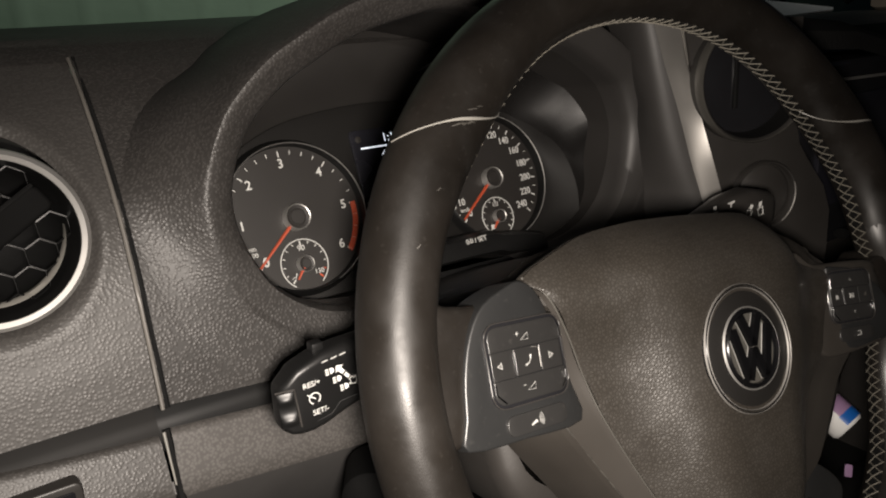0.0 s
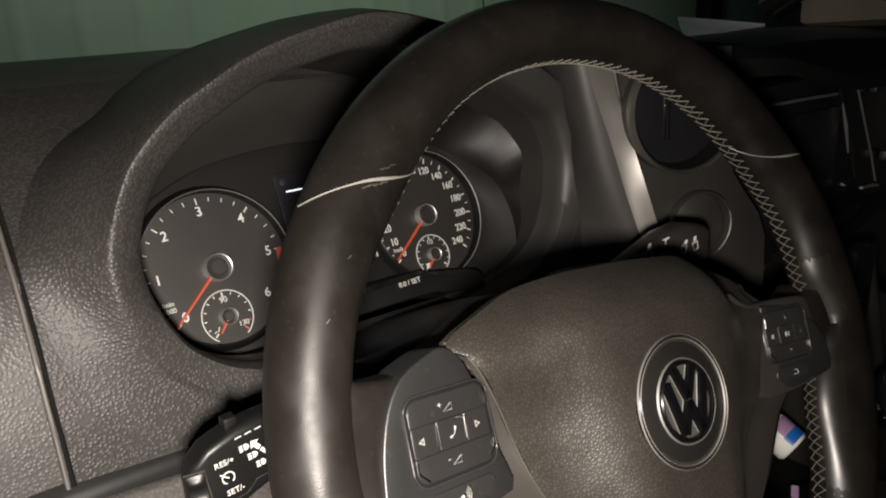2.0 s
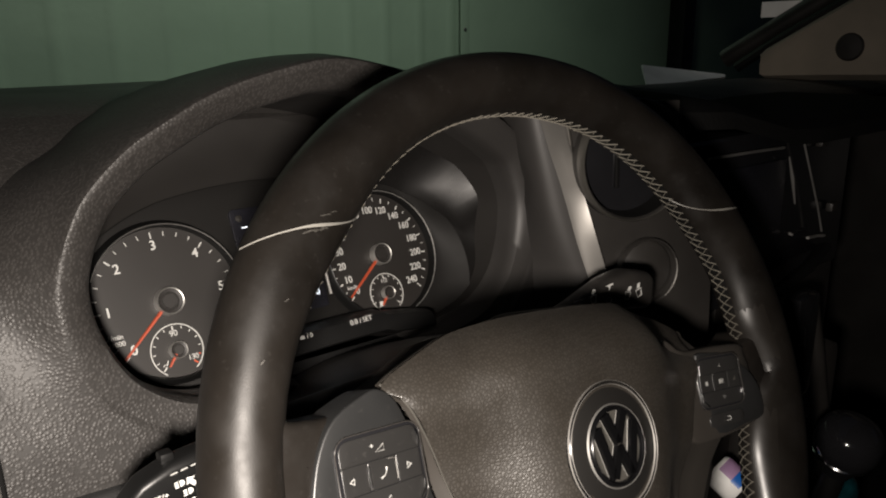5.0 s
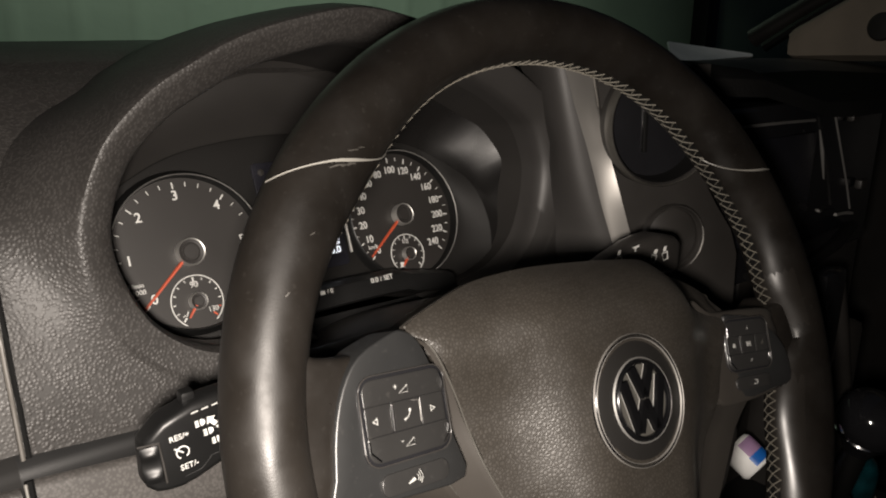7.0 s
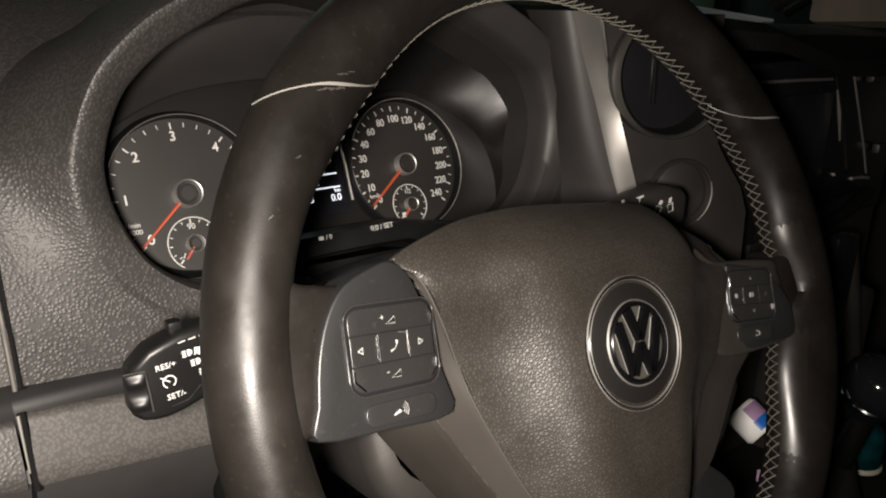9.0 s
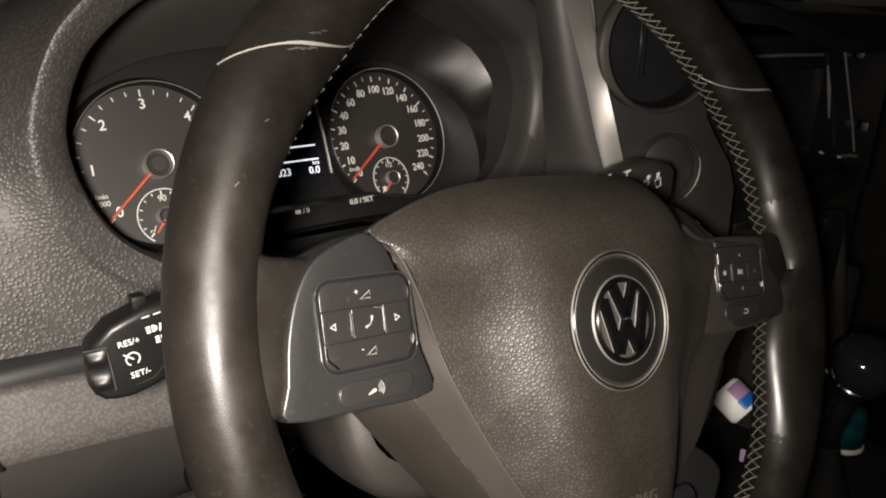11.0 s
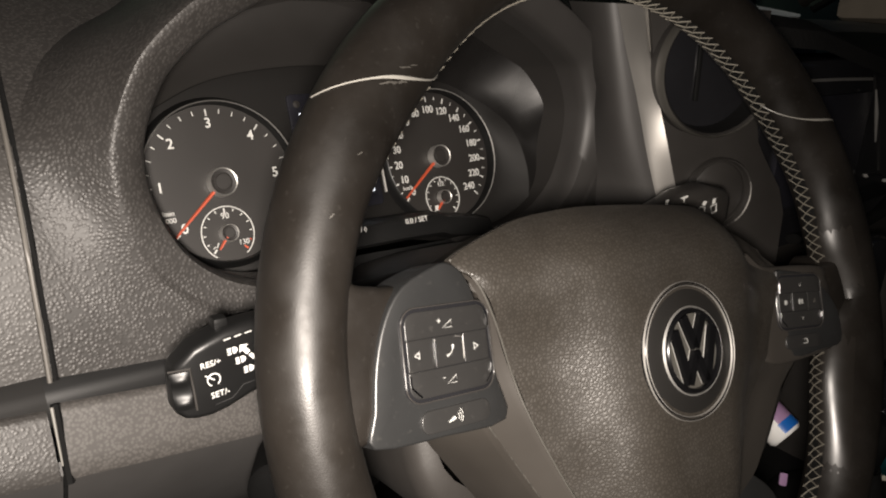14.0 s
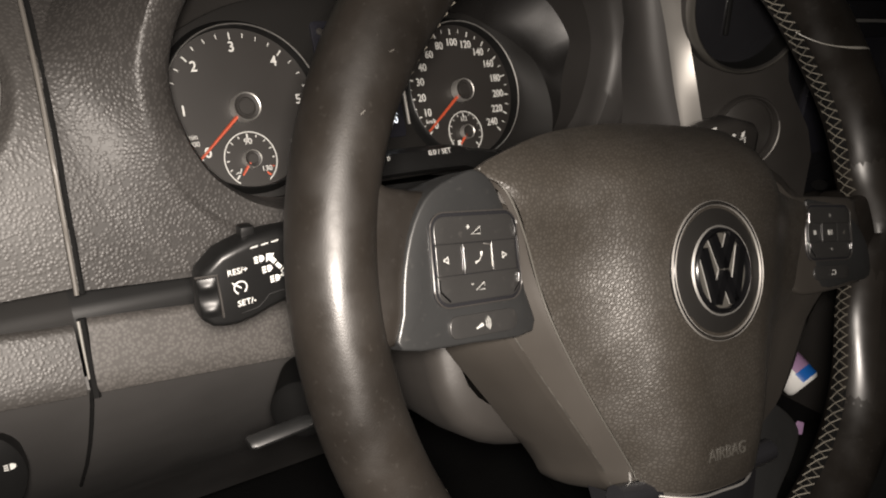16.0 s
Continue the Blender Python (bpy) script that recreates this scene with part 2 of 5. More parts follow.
def writing(text, size, m, material, parent, name="lettering", spread=1.0, depth=0.00015, bold=0.0):
    """Raised lettering in the built-in font, centred at the pose m."""
    cu = bpy.data.curves.new("text", "FONT")
    cu.body, cu.size, cu.align_x, cu.align_y = text, size, "CENTER", "CENTER"
    cu.extrude, cu.resolution_u, cu.offset = depth, 3, bold
    ob = bpy.data.objects.new("text", cu)
    scene.collection.objects.link(ob)
    me = bpy.data.meshes.new_from_object(ob.evaluated_get(bpy.context.evaluated_depsgraph_get()))
    bpy.data.objects.remove(ob)
    bpy.data.curves.remove(cu)
    me.transform(m @ Matrix.Diagonal((spread, 1, 1, 1)))
    me.materials.clear()
    me.materials.append(material)
    out = new(name, me)
    out.parent = parent
    if parent.parent is None:
        out.matrix_parent_inverse = parent.matrix_basis.inverted()
    return out


def poly(points, m, material, parent, name, depth=0.0002):
    """A thin flat printed shape in the local plane."""
    bm = bmesh.new()
    lo = [bm.verts.new((x, y, 0)) for x, y in points]
    hi = [bm.verts.new((x, y, depth)) for x, y in points]
    bm.faces.new(hi)
    for i in range(len(lo)):
        j = (i + 1) % len(lo)
        bm.faces.new((lo[i], lo[j], hi[j], hi[i]))
    return part(name, bm, material, parent, smooth=False, m=m)


def smoothstep(a, b, x):
    t = min(1, max(0, (x - a) / (b - a)))
    return t * t * (3 - 2 * t)


def frame_of(origin, x_axis, normal):
    """A pose with its local z along the normal and its local x near x_axis."""
    n = Vector(normal).normalized()
    x = Vector(x_axis)
    x = (x - n * x.dot(n)).normalized()
    y = n.cross(x)
    return Matrix(((x.x, y.x, n.x, origin[0]), (x.y, y.y, n.y, origin[1]), (x.z, y.z, n.z, origin[2]), (0, 0, 0, 1)))

# ---------------------------------------------------------------- setting outside and cabin shell


def setting(name, bm, material, label, category, kind="structure", smooth=True):
    return tagged(part(name, bm, material, smooth=smooth), label, category, kind=kind)


# ground sheet
bm = bmesh.new()
bmesh.ops.create_grid(bm, x_segments=12, y_segments=12, size=60)
setting("ground", bm, GROUND, "dark concrete yard under the car", "ground")

# corrugated green sheet wall in front of the car
WALL_Y = 3.4


def sheet(x0, x1, y, z0, z1, pitch=0.25, deep=0.007):
    xs, n = [], int((x1 - x0) / pitch)
    for k in range(n):
        for f, d in ((0.0, 0.0), (0.20, 0.06), (0.55, 0.12), (0.62, 0.5), (0.68, 1.0), (0.80, 1.0), (0.86, 0.5), (0.92, 0.06)):
            xs.append((x0 + (k + f) * (x1 - x0) / n, y - deep * d))
    xs.append((x1, y))
    rows = [[(x, yy, z) for x, yy in xs] for z in (z0, z1)] + [[(x, yy + 0.01, z) for x, yy in xs] for z in (z1, z0)]
    return loft(rows)


setting("wall_front", sheet(-9, 3.05, WALL_Y, 0, 4.2), GREEN, "green painted profiled sheet metal wall", "wall")
bm = block(7.0, 0.05, 4.2, 0.004, 6.56, WALL_Y + 0.03)
setting("wall_plain", bm, GREEN, "flat green painted metal wall panel", "wall", smooth=False)
gate_post = thing("gate_post", "dark steel post between green wall panels", "post")
part("post", block(0.16, 0.14, 3.6, 0.01, 5.35, WALL_Y - 0.12), BLACK, gate_post)
seam_strip = thing("joint_strip", "green metal joint strip with rivets", "strip")
part("strip", block(0.07, 0.012, 4.1, 0.003, 3.06, WALL_Y - 0.045), GREEN, seam_strip)
for k in range(14):
    part("rivet", lathe([(0.0, 0.006), (0.008, 0.004), (0.012, 0.0)], 10), SMOOTH, seam_strip, m=Matrix.Translation((3.06, WALL_Y - 0.051, 0.3 + 0.28 * k)) @ pose(0, 0, 0, 90))

# ---------------------------------------------------------------- dashboard


SEAM_X = -0.224
PROFILE = ((0.0, 0.150), (1.05, 0.152), (1.10, 0.1605), (1.14, 0.1685), (1.17, 0.1765), (1.185, 0.1820), (1.20, 0.1890), (1.21, 0.1952), (1.22, 0.2032), (1.24, 0.2240), (1.26, 0.2510), (1.28, 0.2850), (1.30, 0.325))


def dash_y(z):
    """Depth of the front of the dash at a height."""
    return float(np.interp(z, [p[0] for p in PROFILE], [p[1] for p in PROFILE]))


def seam_x(z):
    """Line of the seam between the end panel and the instrument panel."""
    return SEAM_X + 0.08 * max(0, dash_y(z) - 0.170 - 0.1 * (z - 1.13))


def hood_y(z):
    """Depth of the front edge of the instrument hood."""
    return 0.168 + 0.05 * (z - 1.10)


TOP_Y, TOP_Z = 0.50, 1.292
HOOD_X = -0.018

dashboard = thing("dashboard", "dark grey grained plastic dashboard with padded instrument hood", "dashboard")

crest_left = [(-0.060, 1.1145), (-0.100, 1.1172), (-0.127, 1.1225), (-0.149, 1.1340), (-0.1680, 1.1530), (-0.1812, 1.1815), (-0.185, 1.208), (-0.1805, 1.232), (-0.171, 1.2535), (-0.159, 1.268),
              (-0.142, 1.282), (-0.125, 1.2915), (-0.097, 1.305), (-0.0625, 1.315), (HOOD_X, 1.322)]
crest_ctrl = crest_left + [(2 * HOOD_X - x + 0.013 * smoothstep(1.31, 1.25, z), z) for x, z in reversed(crest_left[:-1])]
CREST = spline([(x, 0, z) for x, z in crest_ctrl], 6)
NC = len(CREST)


def crest_normal(i):
    a, b = CREST[max(0, i - 1)], CREST[min(NC - 1, i + 1)]
    t = (b - a).normalized()
    return Vector((-t.z, 0, t.x))


def hood_ring(out, y_low, y_high, flush=0.0):
    """The crest pushed outwards by out, at a depth for its low ends and one for its arch; flush draws the low ends onto the dash."""
    ring = []
    for i, p in enumerate(CREST):
        n = crest_normal(i)
        w = smoothstep(1.21, 1.28, p.z)
        low, high = out
        low *= 1 + 0.65 * smoothstep(1.19, 1.25, p.z) * smoothstep(0.003, 0.012, low)
        if low < -0.018:
            low += (0.022 if y_low > 0.08 else 0.012 if y_low > 0.04 else 0.004) * (1 - smoothstep(1.13, 1.20, p.z))
        q = p + n * (low + (high - low) * w)
        if out[0] > 0:
            q.z = max(q.z, 1.1140)
        front = min(hood_y(q.z), dash_y(q.z) + 0.0005) if out[0] > -0.018 else hood_y(q.z)
        base = front * (1 - flush * (1 - w)) + dash_y(q.z) * flush * (1 - w)
        low_y = y_low * (0.12 + 0.88 * smoothstep(1.135, 1.20, p.z)) if -0.016 < out[0] <= 0 else y_low
        ring.append(Vector((q.x, base + low_y + (y_high - low_y) * w, q.z)))
    return ring


inner_rows = [hood_ring((-0.020, -0.034), 0.085, 0.110), hood_ring((-0.0198, -0.028), 0.045, 0.060), hood_ring((-0.0192, -0.0215), 0.024, 0.026)]
band_rows = [inner_rows[2], hood_ring((-0.0184, -0.0198), 0.013, 0.013), hood_ring((-0.0172, -0.0184), 0.0072, 0.0058), hood_ring((-0.0152, -0.0160), 0.0038, 0.0024), hood_ring((-0.0110, -0.0115), 0.0012, -0.0004),
             hood_ring((-0.005, -0.005), -0.0010, -0.0044), hood_ring((-0.0014, -0.0014), -0.0016, -0.0060), hood_ring((0, 0), -0.0015, -0.0056), hood_ring((0.0014, 0.0008), -0.0012, -0.004, 0.03),
             hood_ring((0.0035, 0.0015), -0.0010, 0.0, 0.10), hood_ring((0.0075, 0.0022), -0.0008, 0.008, 0.27), hood_ring((0.0125, 0.003), -0.0008, 0.02, 0.50), hood_ring((0.018, 0.002), -0.0010, 0.05, 0.73),
             hood_ring((0.024, 0.0), -0.0010, 0.08, 0.90), hood_ring((0.029, -0.005), -0.0008, 0.12, 0.98), hood_ring((0.0335, -0.01), -0.0006, 0.15, 1.0), hood_ring((0.0338, -0.04), 0.004, 0.25, 1.0)]
SPLIT = next(i for i, p in enumerate(CREST) if p.x > HOOD_X + 0.06 and i > NC // 2)
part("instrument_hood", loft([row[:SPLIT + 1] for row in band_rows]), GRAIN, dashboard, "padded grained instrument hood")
part("hood_flank", loft([row[SPLIT:] for row in band_rows]), FLANK, dashboard, "dark matt flank of the hood")
part("hood_lining", loft(inner_rows), WALLP, dashboard, "dark inner lining of the hood")
part("hood_back", loft([inner_rows[0], [Vector((HOOD_X + (p.x - HOOD_X) * 0.5, 0.315, 1.2 + (p.z - 1.2) * 0.5)) for p in inner_rows[0]], [Vector((HOOD_X + (p.x - HOOD_X) * 0.02, 0.32, 1.2)) for p in inner_rows[0]]]), WALLP, dashboard, "dark rear wall inside the hood")

# front of the dash round the instruments, open inside the hood
BAND_TOP = 1.1132
FACE = [(dash_y(z), z) for z in [BAND_TOP + (1.262 - BAND_TOP) * k / 30 for k in range(31)]] + [(0.2700, 1.2725), (0.284, 1.2806), (0.302, 1.2872), (0.326, 1.2900), (0.37, 1.2920), (0.44, 1.2920), (0.49, 1.2910)]


CUT = [p + crest_normal(i) * (0.010 - 0.018 * smoothstep(1.195, 1.26, p.z)) for i, p in enumerate(CREST)]


def inside_hood(x, z):
    hit_ = False
    for p, q in zip(CUT, CUT[1:] + CUT[:1]):
        if (p.z > z) != (q.z > z) and x < (q.x - p.x) * (z - p.z) / (q.z - p.z) + p.x:
            hit_ = not hit_
    return hit_


bm = bmesh.new()
def sag(x, z):
    """The lower edge of the panel falls towards the column."""
    return -0.08 * min(max(0, x + 0.222), 0.09) * max(0, 1 - (z - BAND_TOP) / 0.03)


cols = [SEAM_X + 0.0012 + 0.384 * k / 96 for k in range(97)]
grid = [[bm.verts.new((x + (seam_x(min(z, 1.28)) - SEAM_X) * (1 - j / 96), y, z + sag(x, z))) for j, x in enumerate(cols)] for y, z in FACE]
for i in range(len(FACE) - 1):
    for j in range(len(cols) - 1):
        y, z = FACE[i]
        if y > 0.30 or not inside_hood((cols[j] + cols[j + 1]) / 2, z) and (cols[j] < 0.06 or y > 0.36):
            bm.faces.new((grid[i][j], grid[i][j + 1], grid[i + 1][j + 1], grid[i + 1][j]))
lip = [bm.verts.new((x, FACE[0][0] + 0.014, FACE[0][1] + sag(x, FACE[0][1]))) for x in cols]
for j in range(len(cols) - 1):
    bm.faces.new((lip[j], lip[j + 1], grid[0][j + 1], grid[0][j]))
bmesh.ops.delete(bm, geom=[v for v in bm.verts if not v.link_faces], context="VERTS")
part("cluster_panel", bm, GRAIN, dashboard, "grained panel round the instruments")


# end panel with the round hole of the vent
VENT = Vector((-0.2811, 0.187, 1.2088))
corners = [math.atan2(z - VENT.z, x - VENT.x) for x in (SEAM_X - 0.0012, -0.52) for z in (1.293, BAND_TOP + 0.002)]
ANGLES = sorted([a for a in (2 * math.pi * j / 72 - math.pi for j in range(72)) if min(abs(a - c) for c in corners) > 0.03] + corners)
ring_pts, rows = len(ANGLES), []
for k in range(12):
    s = k / 11
    row = []
    for j in range(ring_pts):
        a = ANGLES[j]
        d = Vector((math.cos(a), 0, math.sin(a)))
        tx = ((SEAM_X - 0.0012 - VENT.x) / d.x) if d.x > 1e-4 else ((-0.52 - VENT.x) / d.x if d.x < -1e-4 else 9)
        tz = ((1.293 - VENT.z) / d.z) if d.z > 1e-4 else ((BAND_TOP + 0.002 - VENT.z) / d.z if d.z < -1e-4 else 9)
        far = min(tx, tz)
        r = 0.0434 + (far - 0.0434) * s**1.3
        x, z = VENT.x + d.x * r, VENT.z + d.z * r
        x += (seam_x(z) - SEAM_X) * s if d.x > 0 else 0
        lip = math.exp(-(((r - 0.0434) / 0.007) ** 2))
        row.append((x, dash_y(z) - 0.002 * lip + 0.008 * math.exp(-(((r - 0.0434) / 0.0035) ** 2)), z))
    rows.append(row)
rows.insert(0, [(VENT.x + 0.0434 * math.cos(ANGLES[j]), 0.215, VENT.z + 0.0434 * math.sin(ANGLES[j])) for j in range(ring_pts)])
rows.append([(p[0], p[1] + 0.012, p[2]) for p in rows[-1]])
part("end_panel", loft(rows, closed_u=True), GRAIN_FINE, dashboard, "grained end panel round the air vent")

# narrow bright seam edge between the panels
line = [(seam_x(z), dash_y(z) - 0.0008, z) for z in [1.112 + 0.0034 * k for k in range(51)]]
part("panel_seam", tube([(x, y + 0.0001, z) for x, y, z in line], 0.0011, 8), RIDGE, dashboard, "raised pale seam edge between two panels")
part("seam_gap", tube([(x + 0.0027, y + 0.0010, z) for x, y, z in line], 0.0014, 6), CARPET, dashboard, "dark gap beside the seam")

# step below: a ledge that faces up, then the lower panel and the knee panel that turns under
for x0, x1, nm in ((-0.52, SEAM_X - 0.0012, "lower_panel"), (SEAM_X + 0.0028, 0.13, "lower_panel")):
    prof = [(0.190, 1.0942), (0.1765, 1.0950), (0.1742, 1.0942), (0.1725, 1.0920), (0.1710, 1.088), (0.1675, 1.080), (0.1640, 1.070), (0.1615, 1.062), (0.1620, 1.0585), (0.167, 1.0555)]
    drop, fall = (0.0052, 0.10) if x0 < -0.4 else (0.0022, 0.10)
    part(nm, loft([[(x0 + (x1 - x0) * k / 30, y, z - drop * (z - 1.0555) / 0.04 - fall * (x0 + (x1 - x0) * k / 30 + 0.224)) for k in range(31)] for y, z in prof]), GRAIN_FINE if x0 < -0.4 else SOFT, dashboard, "lower dash panel with a ledge on top")
prof = [(0.205, 1.130), (0.198, 1.1135), (0.192, 1.1075), (0.181, 1.0985), (0.1775, 1.0930), (0.1770, 1.080)]
for x0, x1, finish in ((-0.52, SEAM_X, MATT), (SEAM_X, 0.13, BLACK)):
    part("groove_strip", loft([[(x, y, z - 0.02 * (x + 0.224)) for x in [x0 + (x1 - x0) * k / 30 for k in range(31)]] for y, z in prof]), finish, dashboard, "smooth dark strip between the panels")
prof = [(0.172, 1.062), (0.1685, 1.056), (0.172, 1.046), (0.180, 1.030), (0.192, 1.010), (0.210, 0.985), (0.240, 0.950), (0.290, 0.900), (0.360, 0.840), (0.42, 0.76)]
part("knee_panel", loft([[(x, y, z + 0.0028 * smoothstep(-0.21, -0.24, x) - 0.02 * (x + 0.224)) for x in [-0.52 + 0.65 * k / 30 for k in range(31)]] for y, z in prof]), KNEE, dashboard, "smooth knee panel that turns under")
part("lower_seam", tube([(SEAM_X + 0.0005, 0.1600 + 0.33 * (z - 1.062), z) for z in (1.0945, 1.088, 1.08, 1.067)], lambda t: 0.0009 - 0.0004 * t, 6), WORN, dashboard, "worn bright edge of the lower seam")
part("lower_gap", tube([(SEAM_X + 0.0027, 0.1636 + 0.33 * (z - 1.062), z) for z in (1.094, 1.08, 1.056)], 0.0022, 6), CARPET, dashboard, "dark gap of the lower seam")

part("knee_seam", tube([(SEAM_X + 0.002, y - 0.0002, z) for y, z in prof[1:7]], 0.0011, 6), CARPET, dashboard, "dark seam down the knee panel")

# top of the dash up to the windscreen
rows = []
for y, z, bump_ in ((0.285, 1.280, 0), (0.300, 1.2890, 0), (0.34, 1.2950, 0.000), (0.38, 1.2975, 0.002), (0.43, 1.2980, 0.004), (TOP_Y, 1.297, 0.005), (TOP_Y + 0.03, 1.290, 0.006), (TOP_Y + 0.05, 1.26, 0.012)):
    row = []
    for k in range(61):
        x = -0.75 + 2.3 * k / 60
        row.append((x, y, z + bump_ * smoothstep(-0.25, 0.3, x) - 0.035 * smoothstep(0.30, 0.75, x)))
    rows.append(row)
part("top_pad", loft(rows), GRAIN, dashboard, "dark grained top pad below the windscreen")

# ---------------------------------------------------------------- instrument cluster
DM = frame_of((-0.0206, 0.2372, 1.1764), (1, 0, 0), (0, -0.929, 0.370))


def on_dial(x, y, h=0.0, turn=0.0):
    return DM @ Matrix.Translation((x, y, h)) @ pose(0, 0, 0, 0, 0, turn)


cluster = thing("instrument_cluster", "black instrument cluster with two round dials and display", "instruments")
MASK = [(p.x, p.y) for p in spline([(x, y, 0) for x, y in ((-0.150, -0.055), (-0.150, 0.0), (-0.1400, 0.028), (-0.1246, 0.0426), (-0.112, 0.0498), (-0.0927, 0.0586), (-0.0705, 0.0647), (-0.036, 0.0689), (0.0, 0.0695), (0.06, 0.066), (0.11, 0.052), (0.14, 0.03), (0.15, 0.0), (0.15, -0.055))], 4)]
part("backing", slab(MASK, -0.001, -0.012, 0.001), MATT, cluster, "dark arched mask round the dials", m=DM)


brow = []
upper = [p for p in inner_rows[0] if p.z > 1.20]
for k in range(41):
    x = -0.125 + 0.215 * k / 40
    lo = DM @ Vector((x, float(np.interp(x, [q[0] for q in MASK[4:-4]], [q[1] for q in MASK[4:-4]])) - 0.001, -0.0012))
    z1 = float(np.interp(lo.x, [p.x for p in upper], [p.z for p in upper]))
    y1 = float(np.interp(lo.x, [p.x for p in upper], [p.y for p in upper]))
    hi = Vector((lo.x, y1 + 0.004, max(z1 + 0.002, lo.z + 0.004)))
    brow.append([lo.lerp(hi, t) + Vector((0, 0.010 * math.sin(math.pi * t), 0)) for t in (0, 0.2, 0.4, 0.6, 0.8, 1.0)])
part("mask_brow", loft(brow), WALLP, cluster, "dark surface rising from the mask to the hood")


def dial(name, cx, label):
    d = part(name, lathe([(0.0001, 0.0), (0.02, 0.0), (0.0475, 0.0), (0.0478, -0.004)], 64), DIAL, cluster, label, m=on_dial(cx, 0))
    part("bezel_ring", lathe([(0.0470, -0.001), (0.0472, 0.005), (0.0477, 0.0078), (0.0484, 0.0074), (0.0496, 0.004), (0.0515, 0.001)], 72), BLACK, d, "black bezel ring", m=on_dial(cx, 0))
    # Light caught by the dark bezel, modelled as a partial chrome arc.
    part("bezel_glint", lathe([(0.0475, 0.0076), (0.0479, 0.0083), (0.0483, 0.0076)], 72, math.pi * 1.25, radians(-70)), RING, d, "thin bright ring", m=on_dial(cx, 0))
    return d


def tick(d, cx, cy, ang, r0, r1, w, material=WHITE, name="tick"):
    a = radians(ang)
    m = on_dial(cx, cy, 0.0002) @ pose(0, 0, 0, 0, 0, ang)
    poly([(r0, -w / 2), (r1, -w / 2), (r1, w / 2), (r0, w / 2)], m, material, d, name)


def needle(d, cx, cy, ang, r0, r1, w, h):
    m = on_dial(cx, cy, h, ang)
    bm = bmesh.new()
    lo = [bm.verts.new(p) for p in ((r0, -w / 2, 0), (r1, -w * 0.3, -0.001), (r1, w * 0.3, -0.001), (r0, w / 2, 0))]
    hi = [bm.verts.new(p) for p in ((r0, -w / 4, 0.0016), (r1, -w * 0.15, 0), (r1, w * 0.15, 0), (r0, w / 4, 0.0016))]
    bm.faces.new(hi)
    for i in range(4):
        j = (i + 1) % 4
        bm.faces.new((lo[i], lo[j], hi[j], hi[i]))
    part("needle", bm, ORANGE, d, "orange needle at zero", smooth=False, m=m)


def hub(d, cx, cy, r, h):
    part("hub_cap", lathe([(0.0001, h - 0.0010), (r * 0.52, h - 0.0010), (r * 0.56, h - 0.0016), (r * 0.62, h - 0.0016), (r * 0.66, h - 0.0008), (r * 0.92, h - 0.0004), (r * 0.93, 0)], 36), DIAL, d, "dark needle hub", m=on_dial(cx, cy))
    part("hub_ring", lathe([(r * 0.89, h - 0.002), (r * 0.90, h), (r * 0.965, h + 0.0003), (r, h - 0.0006), (r, 0)], 40), RING, d, "chrome hub ring", m=on_dial(cx, cy))


def small_dial(d, cx, cy, r, red=()):
    part("small_ring", lathe([(r - 0.0006, 0.0002), (r - 0.0005, 0.0006), (r, 0.0006), (r + 0.0001, 0.0002)], 48, radians(290), radians(-55)), WHITE, d, "white ring of the small gauge", m=on_dial(cx, cy))
    for k in range(13):
        tick(d, cx, cy, 225 - 270 * k / 12, r * (0.82 if k % 6 else 0.74), r * 0.92, 0.0006 if k % 6 else 0.0009, REDMARK if k in red else WHITE)


TX, SX = -0.0865, 0.0765
tach = dial("tachometer", TX, "dark tachometer face with white numerals")
for k in range(25):
    ang = 222.6 - 43.7 * k / 4
    tick(tach, TX, 0, ang, 0.0405 if k % 4 == 0 else 0.0418, 0.0445, 0.0008 if k % 4 == 0 else 0.0005)
for k in range(7):
    a = radians(222.6 - 43.7 * k)
    writing(str(k), 0.0084, on_dial(TX + 0.0360 * math.cos(a), 0.0360 * math.sin(a), 0.0003), WHITE, tach, "numeral", bold=0.0001)
for k in range(34):
    tick(tach, TX, 0, 4.0 - 44 * k / 33, 0.0412, 0.0450, 0.0009, ORANGE, "red_zone_mark")
writing("1/min\nx1000", 0.0042, on_dial(TX - 0.0355, -0.0165, 0.0003), WHITE, tach)
TSX, TSY = TX - 0.0015, -0.0305
small_dial(tach, TSX, TSY, 0.0165, (11, 12))
writing("90", 0.0052, on_dial(TSX, TSY + 0.0105, 0.0003), WHITE, tach, "numeral")
writing("130", 0.0046, on_dial(TSX + 0.0088, TSY - 0.0065, 0.0003), WHITE, tach, "numeral")
part("thermometer_symbol", tube([on_dial(TSX - 0.0088, TSY - 0.0065, 0.0004) @ Vector(p) for p in ((-0.0020, -0.0014, 0), (-0.0006, -0.0004, 0), (0.0004, -0.0012, 0), (0.0018, 0.0016, 0))], 0.00035, 5), WHITE, tach)
needle(tach, TSX, TSY, 232, 0.003, 0.0115, 0.0020, 0.0018)
needle(tach, TX, 0, 221, 0.006, 0.0440, 0.0024, 0.0026)
hub(tach, TX, 0, 0.0086, 0.0055)
hub(tach, TSX, TSY, 0.0054, 0.0040)

